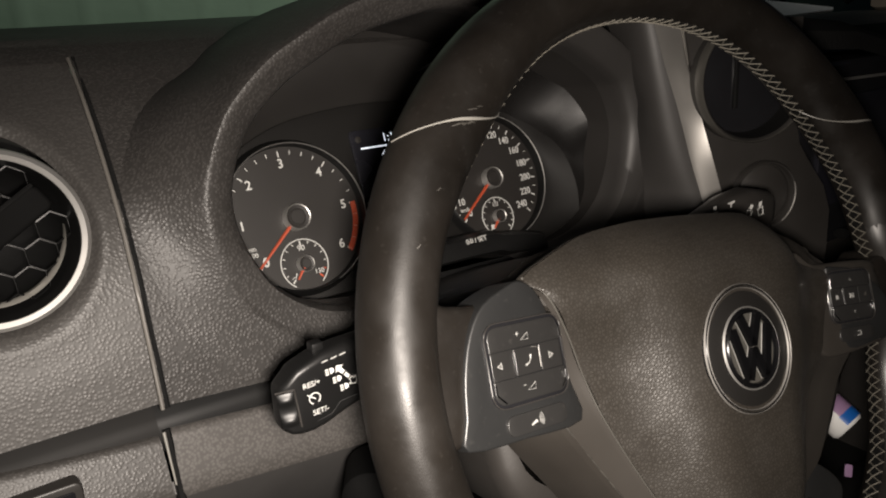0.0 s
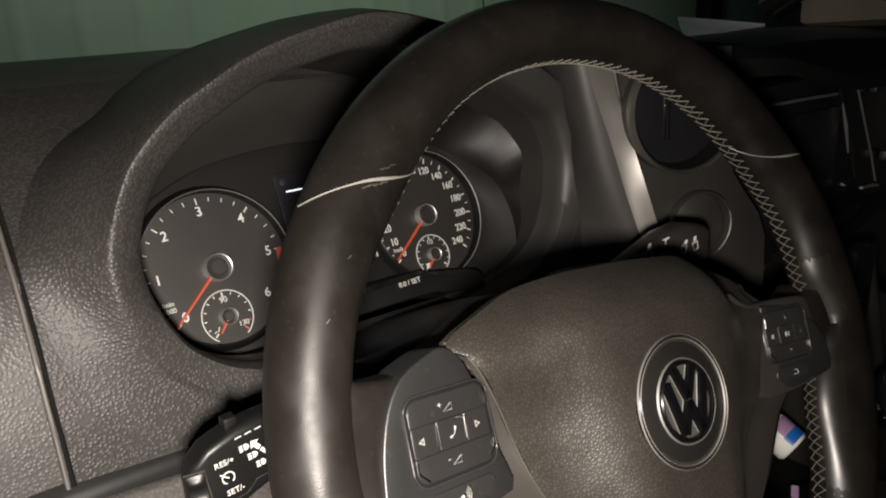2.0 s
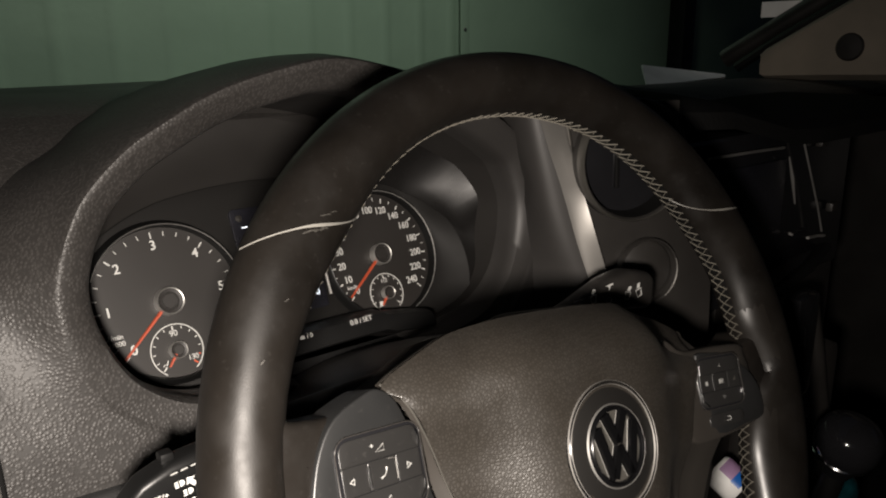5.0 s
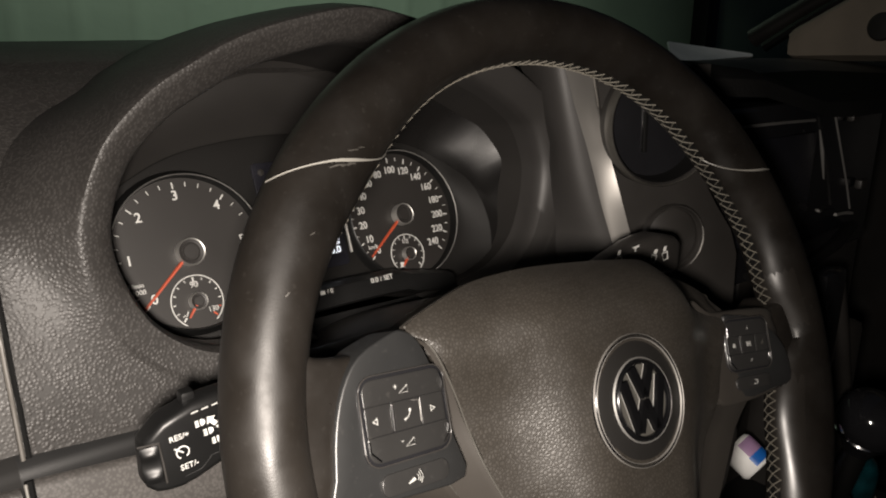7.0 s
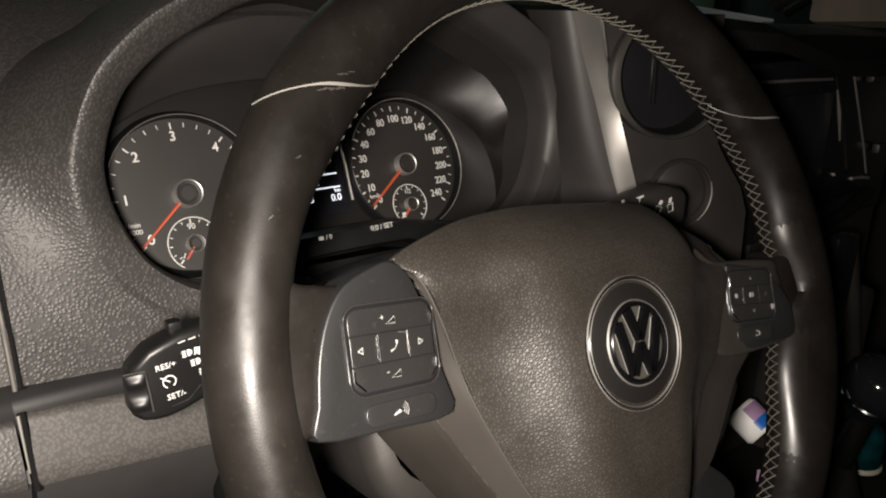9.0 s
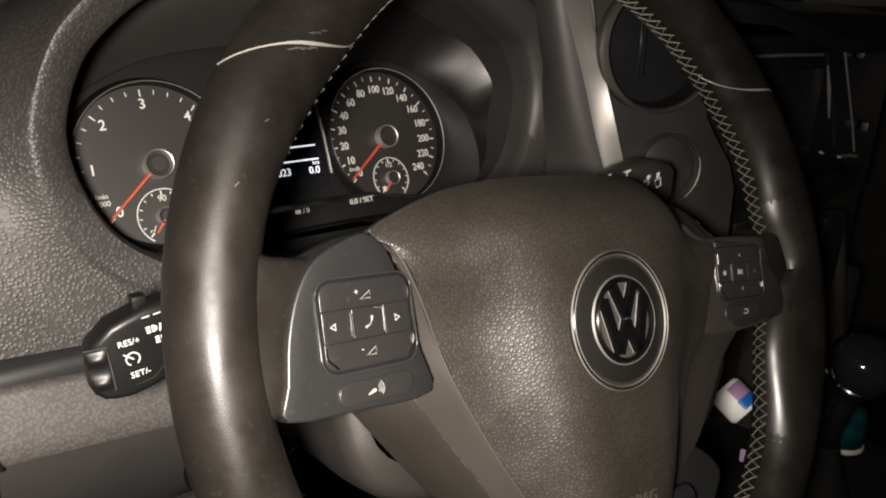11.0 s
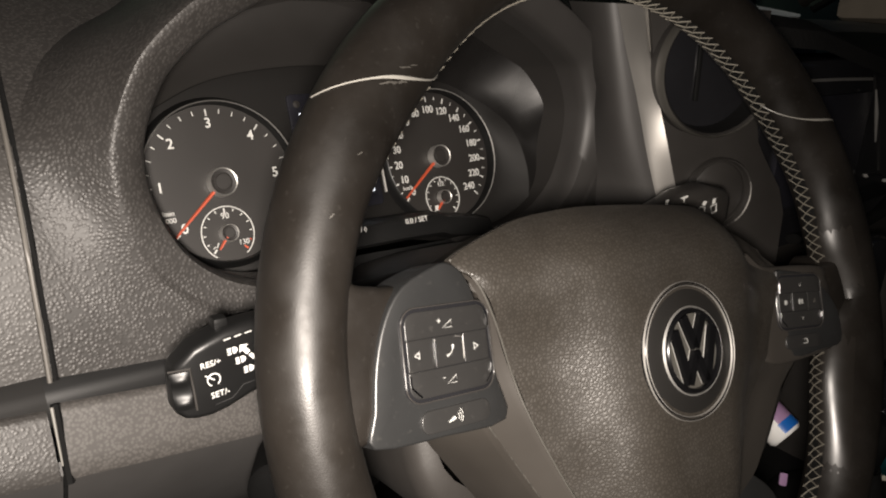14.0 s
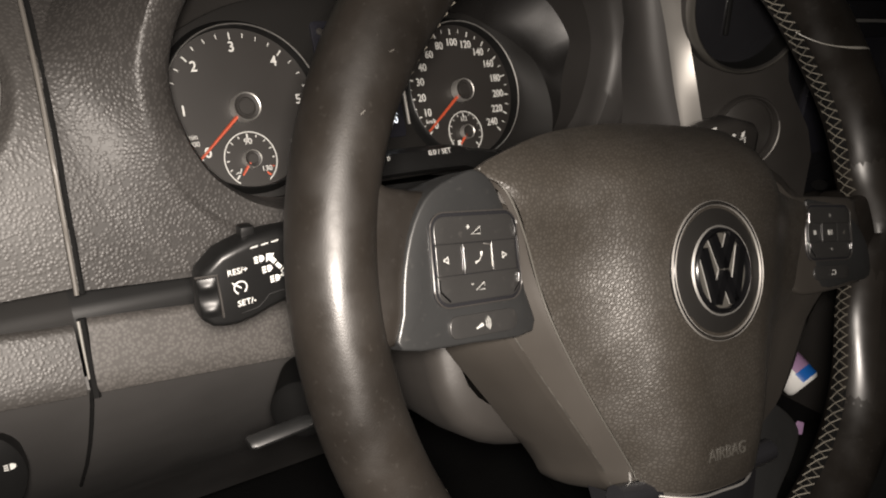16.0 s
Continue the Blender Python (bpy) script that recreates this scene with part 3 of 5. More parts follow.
speedo = dial("speedometer", SX, "dark speedometer face with white numerals")
marks = {0: 221, 10: 203, 20: 185, 30: 167, 40: 149, 60: 130, 80: 111, 100: 91.5, 120: 71, 140: 51, 160: 31.5, 180: 12, 200: -7, 220: -26, 240: -45}
order = sorted(marks)
for n, v in enumerate(order):
    a = radians(marks[v])
    writing(str(v), 0.0074, on_dial(SX + 0.0345 * math.cos(a), 0.0345 * math.sin(a), 0.0003), WHITE, speedo, "numeral", spread=0.92, bold=0.0001)
    tick(speedo, SX, 0, marks[v], 0.0402, 0.0440, 0.0010)
    if n:
        tick(speedo, SX, 0, (marks[v] + marks[order[n - 1]]) / 2, 0.0415, 0.0440, 0.0006)
writing("km/h", 0.0042, on_dial(SX - 0.0300, -0.0195, 0.0003), WHITE, speedo)
SSX, SSY = SX - 0.0015, -0.0295
small_dial(speedo, SSX, SSY, 0.0150)
writing("1/2", 0.0048, on_dial(SSX, SSY + 0.0095, 0.0003), WHITE, speedo, "numeral")
poly([(-0.0016, -0.0018), (0.0016, -0.0018), (0.0016, 0.0018), (-0.0016, 0.0018)], on_dial(SSX - 0.007, SSY - 0.007, 0.0003), WHITE, speedo, "fuel_symbol")
needle(speedo, SSX, SSY, 232, 0.003, 0.0105, 0.0020, 0.0018)
needle(speedo, SX, 0, 218, 0.006, 0.0430, 0.0024, 0.0026)
hub(speedo, SX, 0, 0.0080, 0.0060)
hub(speedo, SSX, SSY, 0.0050, 0.0042)

# display between the dials
display = part("display", slab(rounded(0.058, 0.078, 0.003, -0.0045, 0.0115), 0.0008, -0.003, 0.0004), LCD, cluster, "dark display with white characters", m=DM)
for x0, x1, y in ((-0.027, 0.020, 0.0375), (-0.012, 0.019, 0.0005), (-0.024, 0.0195, -0.0088)):
    poly([(x0, y - 0.0005), (x1, y - 0.0005), (x1, y + 0.0005), (x0, y + 0.0005)], on_dial(0, 0, 0.001), GLOW, display, "display_line")
writing("1:1", 0.0085, on_dial(-0.0035, 0.0430, 0.001), GLOW, display, "display_clock")
writing("2023", 0.0068, on_dial(-0.0090, -0.0155, 0.001), GLOW, display, "display_digits")
writing("0.0", 0.0068, on_dial(0.0150, -0.0162, 0.001), GLOW, display, "display_digits")
writing("km", 0.0040, on_dial(0.0170, -0.0112, 0.001), GLOW, display, "display_unit")
poly([(-0.0115, 0.032), (-0.006, 0.0365), (-0.004, 0.0365), (-0.0075, 0.031), (-0.009, 0.026), (-0.0105, 0.027)], on_dial(0, 0, 0.001), GLOW, display, "display_symbol")
part("display_edge", tube([DM @ Vector((0.0255, -0.020, 0.004)), DM @ Vector((0.0250, 0.005, 0.005)), DM @ Vector((0.0240, 0.030, 0.004))], 0.0011, 8), SILVER, cluster, "bright edge bar beside the display")
part("light_sensor", lathe([(0.0001, 0.0015), (0.0022, 0.0012), (0.003, 0.0)], 16), SMOOTH, cluster, "small grey sensor dot", m=on_dial(-0.0275, 0.044))

# black strip with two push buttons below the dials
strip_rows = []
for y, h in ((-0.036, -0.002), (-0.0365, 0.014), (-0.0385, 0.024), (-0.041, 0.029), (-0.048, 0.031), (-0.053, 0.030), (-0.0545, 0.020)):
    strip_rows.append([DM @ Vector((x, y - 0.010 * (abs(x - 0.0) / 0.09) ** 2 * (1 if abs(x) > 0.05 else 0.4), h)) for x in [-0.055 + 0.145 * k / 24 for k in range(25)]])
strip = part("button_strip", loft(strip_rows), BLACK, cluster, "black strip with two buttons")
writing("0.0 / SET", 0.0050, on_dial(0.0275, -0.0430, 0.0306) @ pose(0, 0, 0, -8), WHITE, strip)
poly([(-0.004, -0.0012), (-0.0005, -0.0012), (-0.0005, 0.0012), (-0.004, 0.0012)], on_dial(-0.017, -0.0432, 0.0307), WHITE, strip, "button_symbol")
writing("/ 0", 0.0042, on_dial(-0.0135, -0.0432, 0.0307), WHITE, strip)

# sweeping inner wall to the right of the speedometer
bowl_rows, wall_rows = [], []
for k in range(41):
    d = 118 - 190 * k / 40
    c, sn = math.cos(radians(d)), math.sin(radians(d))
    lip_r = float(np.interp(d, (-72, -35, -18, 2, 27, 50, 120), (0.083, 0.0795, 0.0750, 0.0680, 0.0585, 0.0555, 0.0545)))
    arc_r = float(np.interp(d, (-72, -35, 0, 15, 43, 75, 120), (0.100, 0.097, 0.0930, 0.0925, 0.097, 0.0955, 0.095)))
    top = 0.0125 * smoothstep(60, 10, d) + 0.003
    bowl_rows.append([DM @ Vector((SX + (0.0500 + (lip_r - 0.0500) * t) * c, (0.0500 + (lip_r - 0.0500) * t) * sn, 0.001 + (top - 0.001) * t ** 1.6)) for t in (0, 0.2, 0.4, 0.6, 0.8, 0.95, 1.0)] + [DM @ Vector((SX + (lip_r + 0.001) * c, (lip_r + 0.001) * sn, top - 0.0022))])
    run = [(lip_r + 0.001 + (arc_r - lip_r - 0.001) * t, top - 0.002 + (0.018 + 0.017 * smoothstep(-8, 18, d) - top) * t ** 1.4) for t in (0, 0.15, 0.3, 0.45, 0.6, 0.75, 0.88, 0.97, 1.0)] + [(arc_r + 0.0015, 0.0135 + 0.017 * smoothstep(-8, 18, d)), (arc_r + 0.002, 0.006)]
    wall_rows.append([DM @ Vector((SX + r * c, r * sn, h)) for r, h in run])
part("dial_bowl", loft(bowl_rows), MATT, cluster, "dark bowl round the speedometer")
part("dial_cowl", loft(wall_rows), SATIN, cluster, "satin dark cowl beside the speedometer")
# Highlight along the cowl's edge, modelled as a thin silver line.
part("cowl_edge", tube([row[8] for row in wall_rows[12:23]], lambda t: 0.0003 + 0.0003 * math.sin(math.pi * t), 6), SILVER, cluster, "thin lit edge of the cowl, put in as silver")

# ---------------------------------------------------------------- steering wheel
WM = frame_of((-0.004, 0.0, 1.15), (1, 0, 0), (-0.035, -0.925, 0.377)) @ pose(0, 0, 0, 0, 0, -7.6)
wheel = thing("steering_wheel", "worn black leather steering wheel turned slightly clockwise", "steering wheel")
RC, RR = Vector((0.004, 0.0)), 0.173


def rim_half(a):
    """Inner and outer half width of the rim at an angle."""
    d = math.degrees(a) % 360
    bump_ = math.exp(-(((d - 142) / 17) ** 2)) + math.exp(-(((d - 38) / 17) ** 2))
    return 0.0150 + 0.0050 * bump_ + 0.0060 * math.exp(-(((d - 12) / 9) ** 2)) + 0.0165 * math.exp(-(((d - 344) / 16) ** 2)), 0.0160


def rim_point(a, b, lift=0.0):
    ri, ro = rim_half(a)
    c, s = math.cos(b), math.sin(b)
    r = RR + (ro + lift if c > 0 else ri + lift) * c
    return Vector((RC.x + r * math.cos(a), RC.y + r * math.sin(a), (0.0170 + lift) * s))


part("rim", loft([[rim_point(2 * math.pi * i / 160, 2 * math.pi * j / 28) for j in range(28)] for i in range(160)], True, True), LEATHER, wheel, "worn glossy leather rim", m=WM)
for a0, a1 in ((150.0, 134.5), (33.0, 46.0)):
    line = [rim_point(radians(a0 + (a1 - a0) * (k / 18) ** (1.5 if a0 > 90 else 2.2)), radians(5 + 178 * k / 18), 0.0002) for k in range(19)]
    part("rim_joint", tube(line, lambda t: 0.00030 + 0.00045 * math.exp(-((t - 0.55) / 0.13) ** 2), 6), WORN, wheel, "pale worn joint across the rim", m=WM)
# cross stitching along the inside
stitch = bmesh.new()
for k in range(168):
    a = radians(k * 360 / 168)
    jit = 0.10 * math.sin(k * 12.9898) * math.sin(k * 4.1)
    for s in (-1, 1):
        p = [rim_point(a + radians(jit) + s * radians(1.25 + jit) * t, math.pi + (0.29 + 0.3 * jit * s) * t + 0.20, 0.0004 + 0.0004 * (1 - t * t)) for t in (-1, 0, 1)]
        for q0, q1 in ((p[0], p[1]), (p[1], p[2])):
            t = (q1 - q0).normalized()
            n = Vector((math.cos(a), math.sin(a), 0))
            w = t.cross(n).normalized() * 0.00033
            v = [stitch.verts.new(c) for c in (q0 - w, q1 - w, q1 + w, q0 + w, q0 - n * 0.0005, q1 - n * 0.0005)]
            stitch.faces.new((v[0], v[1], v[5], v[4]))
            stitch.faces.new((v[4], v[5], v[2], v[3]))
tagged(part("stitching", stitch, THREAD, wheel, "grey cross stitching along the inner edge", smooth=False, m=WM), kind="stuff")
part("stitch_groove", loft([[rim_point(2 * math.pi * i / 120, math.pi + t, 0.0001) for t in (-0.08, 0.20, 0.48)] for i in range(120)], False, True), BLACK, wheel, m=WM)

for a0, b0, da, db in ((144.3, 104, 0.20, 9), (145.6, 92, 0.14, 7), (142.2, 101, 0.12, 6), (141.0, 108, 0.10, 4), (155.0, 98, 0.12, 3), (163.0, 85, 0.14, 3)):
    patch = [[rim_point(radians(a0 - 0.097 * db * w + da * u * (1 + 0.6 * math.sin(7 * w + a0)) * (1.15 - w * w)), radians(b0 + db * w * (1 - 0.3 * u * u)), 0.00012) for u in (-1, -0.5, 0, 0.5, 1)] for w in (-1, -0.6, -0.2, 0.2, 0.6, 1)]
    part("scuff", loft(patch), SCUFF, wheel, "small pale scuff on the leather", m=WM)

# airbag cover
half = [(-0.002, 0.0560), (0.020, 0.0558), (0.044, 0.0546), (0.074, 0.0492), (0.1128, 0.0340), (0.1100, 0.0272), (0.1055, 0.010), (0.1000, -0.012), (0.0935, -0.030), (0.0740, -0.058), (0.0535, -0.0865), (0.0465, -0.098), (0.035, -0.1032), (0.0, -0.106)]
half_in = half[:4] + [(0.1085, 0.0352), (0.1005, 0.0262), (0.0910, 0.0095), (0.0815, -0.012), (0.0745, -0.030), (0.0600, -0.058), (0.0425, -0.088), (0.0385, -0.0965), (0.032, -0.1015), (0.0, -0.1045)]


def full_outline(h):
    pts = [(-x, y) for x, y in h[1:-1]][::-1] + h
    return [(p.x, p.y) for p in spline([(x, y, 0) for x, y in pts], 4, True)]


outer, outline = full_outline(half), full_outline(half_in)
CEN = Vector((0.0, -0.020))


PAD_V = (-0.106, -0.098, -0.088, -0.058, -0.030, -0.012, 0.010, 0.025, 0.060)
PAD_W = (0.060, 0.0600, 0.0620, 0.0730, 0.0840, 0.0905, 0.098, 0.1030, 0.1050)
SIDE_Q = (0.0, 0.026, 0.034, 0.042, 0.048, 0.054, 0.060, 0.066, 0.072, 0.078, 0.085, 0.093, 0.100, 0.115)
SIDE_D = (0.0, 0.0, 0.0008, 0.0028, 0.0053, 0.0087, 0.0124, 0.0158, 0.0184, 0.0202, 0.0216, 0.0226, 0.0233, 0.0240)



def pad_h(s, x, y):
    """Height of the airbag cover: a flat middle that falls steeply at two thirds of its width, flattens to the sides and rolls over at the top."""
    q = abs(x) * 0.100 / float(np.interp(y, PAD_V, PAD_W))
    drop = float(np.interp(q, SIDE_Q, SIDE_D)) * (1 - (0.50 if x < 0 else 0.18) * smoothstep(-0.012, 0.036, y)) * (1 - 0.30 * smoothstep(0.02, 0.05, x) * smoothstep(-0.045, -0.02, y))
    edge = float(np.interp(abs(x), (0, 0.020, 0.032, 0.044, 0.074, 0.098, 0.1085, 0.112), (0.0560, 0.0558, 0.0554, 0.0546, 0.0492, 0.0405, 0.0352, 0.0335))) - y
    roll = 0.017 * max(0, 1 - edge / 0.030) ** 2.2 * (1 - 0.6 * smoothstep(0.055, 0.095, abs(x)))
    roll += 0.018 * smoothstep(0.045, 0.090, x) * smoothstep(0.010, 0.036, y)
    return 0.0258 - drop - roll - 4.2 * max(0, y - 0.014) ** 2 - 3.0 * max(0, -0.060 - y) ** 2


rows = []
for s in [0.02] + [0.04 * k for k in range(1, 24)] + [0.95, 0.98, 1.0]:
    rows.append([(CEN.x + (x - CEN.x) * s, CEN.y + (y - CEN.y) * s, pad_h(s, x * s, CEN.y + (y - CEN.y) * s) - 0.0006 * max(0, (s - 0.9) / 0.1) ** 2) for x, y in outline])
rows = list(reversed(rows))
bm = loft(rows, closed_u=True)
bm.verts.ensure_lookup_table()
bm.faces.new([bm.verts[len(bm.verts) - len(outline) + i] for i in range(len(outline))])
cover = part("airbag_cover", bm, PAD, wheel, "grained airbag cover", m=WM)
rows = []
rows.append([(x, y, pad_h(1, x, y) - 0.0022) for x, y in outline])
rows.append([(x + (u - x) * 0.15, y + (v - y) * 0.15, pad_h(1, x, y) - 0.0034 - 0.001 * smoothstep(-0.035, -0.01, y) * (x < 0)) for (x, y), (u, v) in zip(outline, outer)])
hub_rows = []
for s, dh in ((1.0, -0.0025), (1.015, -0.006), (1.05, -0.016), (1.09, -0.030), (1.10, -0.040), (0.95, -0.055)):
    row = []
    for x, y in outer:
        low = smoothstep(0.02, -0.04, y)
        k = 1 + (s - 1) * (0.25 + 1.1 * low) if s > 1 else s
        wide = (0.020 if s < 1.02 else 0.036) * smoothstep(0.03, 0.06, x) * smoothstep(0.01, -0.02, y) * (s > 1)
        tuck = smoothstep(-0.035, -0.012, y) * smoothstep(-0.03, -0.06, x)
        under = smoothstep(0.004, 0.026, y) * smoothstep(0.0, -0.04, x)
        row.append((CEN.x + (x - CEN.x) * (k - 0.03 * tuck - 0.13 * under) + wide, CEN.y + (y - CEN.y) * (1 + (s - 1) * 0.3 - 0.16 * under if s > 1 else s), pad_h(1, x, y) + dh - 0.002 * tuck))
    if s < 1.02 and s >= 1:
        rows.append(row)
    if s != 1.0:
        hub_rows.append(row)
part("hub_side", loft(hub_rows, closed_u=True), PADSIDE, wheel, "dark side of the wheel hub", m=WM)
part("cover_skirt", loft(rows, closed_u=True), PADSIDE, wheel, "smooth side of the airbag cover", m=WM)
left_in = [(-x, y) for x, y in half_in[4:12]]
# Worn seam of the pad; its lit edge is put in as a paler line.
part("cover_edge", tube(spline([(x, y, pad_h(1, x, y) - 0.0016) for x, y in left_in], 6), lambda t: 0.0006 - 0.0002 * t, 6), GREY, wheel, "worn edge of the cover, paled as if lit", m=WM)
left_out = [(-x, y) for x, y in half[8:12]]
part("skirt_edge", tube(spline([(x, y, pad_h(1, x, y) - 0.0030) for x, y in left_out], 6), 0.0005, 6), SCUFF, wheel, "worn pale edge of the skirt", m=WM)
writing("AIRBAG", 0.0080, WM @ Matrix.Translation((-0.0015, -0.0885, pad_h(0.8, 0.0, -0.0885) + 0.0004)) @ pose(0, 0, 0, 6), GREY, cover, "moulded_word", spread=0.9)
part("lower_trim", tube([Vector((x, -0.1035 + 0.9 * x * x, 0.006)) for x in [-0.052 + 0.104 * k / 16 for k in range(17)]], 0.0055, 10), GLOSS, wheel, "gloss black lower trim", m=WM)
trim_pts = [(-0.0415, -0.0930), (-0.0395, -0.0985), (-0.032, -0.1035), (-0.016, -0.1062), (0.0, -0.1068), (0.016, -0.1062), (0.032, -0.1035), (0.0395, -0.0985), (0.0430, -0.0900)]
part("lower_trim_line", tube(spline([(x, y, pad_h(1, x, y) - 0.0012) for x, y in trim_pts], 6), 0.0006, 6), RING, wheel, "thin chrome line below the pad", m=WM)
part("lower_spoke", loft([[(x, y, h) for x, h in ((-w, -0.012), (-w, 0.002), (-w * 0.6, 0.006), (w * 0.6, 0.006), (w, 0.002), (w, -0.012))] for y, w in ((-0.100, 0.050), (-0.115, 0.046), (-0.135, 0.040), (-0.162, 0.038))]), GLOSS, wheel, "gloss black lower spoke", m=WM)

part("lower_wing", slab(rounded_poly([(0.058, -0.078), (0.080, -0.086), (0.096, -0.100), (0.090, -0.113), (0.074, -0.128), (0.058, -0.142), (0.045, -0.138), (0.044, -0.100)], 4), lambda x, y: -0.003 - 0.06 * max(0, x - 0.06), -0.022, 0.002), POD, wheel, "grey lower wing beside the pad", m=WM)

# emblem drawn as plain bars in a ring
EC = Matrix.Translation((-0.0017, -0.0108, 0.0250)) @ Matrix.Diagonal((1.01, 1.01, 1, 1))
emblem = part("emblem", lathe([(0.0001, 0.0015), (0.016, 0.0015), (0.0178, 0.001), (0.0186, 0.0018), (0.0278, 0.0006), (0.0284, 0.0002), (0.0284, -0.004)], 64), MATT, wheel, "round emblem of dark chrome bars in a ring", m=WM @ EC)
part("outer_ring", lathe([(0.0276, -0.003), (0.0278, 0.0008), (0.0281, 0.0012), (0.0287, 0.0006), (0.0293, 0.0012), (0.0297, 0.0008), (0.0298, -0.003)], 72), INK, emblem, "dark outer ring", m=WM @ EC)
for rr in (0.0279, 0.0295):
    part("ring_edge", lathe([(rr - 0.0003, 0.0008), (rr, 0.0016), (rr + 0.0003, 0.0008)], 72), SILVER, emblem, "thin bright ring edge", m=WM @ EC)
part("inner_ring", lathe([(0.0156, 0.001), (0.0160, 0.0034), (0.0170, 0.0042), (0.0180, 0.0034), (0.0186, 0.001)], 64), INK, emblem, "gloss dark inner ring", m=WM @ EC)
part("inner_disc", lathe([(0.0001, 0.0019), (0.0158, 0.0019), (0.016, 0.001)], 48), GREY, emblem, "grey inner disc", m=WM @ EC)
part("ring_line", lathe([(0.0183, 0.002), (0.0187, 0.0030), (0.0191, 0.002)], 64), RING, emblem, m=WM @ EC)


def bar(points, w, name, material=INK, top=0.0044):
    pts = [Vector((x, y, 0)) for x, y in points]
    bm = bmesh.new()
    for a, b in zip(pts, pts[1:]):
        t = (b - a).normalized()
        n = Vector((-t.y, t.x, 0)) * w / 2
        lo = [bm.verts.new((*(q)[:2], 0.001)) for q in (a - n, b - n, b + n, a + n)]
        n2 = n * 0.88
        hi = [bm.verts.new((*(q)[:2], top)) for q in (a - n2, b - n2, b + n2, a + n2)]
        bm.faces.new(hi)
        for i in range(4):
            j = (i + 1) % 4
            bm.faces.new((lo[i], lo[j], hi[j], hi[i]))
    return part(name, bm, material, emblem, "gloss dark bar" if material is INK else "thin bright bar edge", smooth=False, m=WM @ EC)


for w, mm, tp in ((0.0044, INK, 0.0044), (0.0050, RING, 0.0022)):
  bar([(-0.0062, 0.0148), (0.0, 0.0015), (0.0062, 0.0148)], w, "chevron_bar" if mm is INK else "bar_edge", mm, tp)
  bar([(-0.0125, 0.0095), (-0.0058, -0.0135), (0.0, -0.0005), (0.0058, -0.0135), (0.0125, 0.0095)], w, "zigzag_bar" if mm is INK else "bar_edge", mm, tp)

# spokes and switch pods
PODL = [(-0.1195, 0.0328), (-0.1120, 0.0338), (-0.1045, 0.0285), (-0.0985, 0.0150), (-0.0950, 0.0010), (-0.0918, -0.0120), (-0.0890, -0.0280), (-0.120, -0.0290), (-0.1508, -0.0278), (-0.1500, -0.016), (-0.1480, 0.0), (-0.1430, 0.0150), (-0.1345, 0.0260)]

PODR = [(0.0955, 0.0190), (0.1075, 0.0188), (0.1210, 0.0168), (0.1310, 0.0120), (0.1425, 0.0030), (0.1490, -0.0080), (0.1485, -0.0230), (0.1300, -0.0252), (0.1030, -0.0262), (0.0985, -0.0100), (0.0965, 0.0060)]


def icon_tri(m, parent, size, turn):
    a = [(size * math.cos(radians(turn + k)), size * math.sin(radians(turn + k))) for k in (0, 120, 240)]
    bm = bmesh.new()
    o = [bm.verts.new((x, y, 0.0002)) for x, y in a]
    i = [bm.verts.new((x * 0.58, y * 0.58, 0.0002)) for x, y in a]
    for k in range(3):
        bm.faces.new((o[k], o[(k + 1) % 3], i[(k + 1) % 3], i[k]))
    part("symbol", bm, PRINT, parent, smooth=False, m=m)


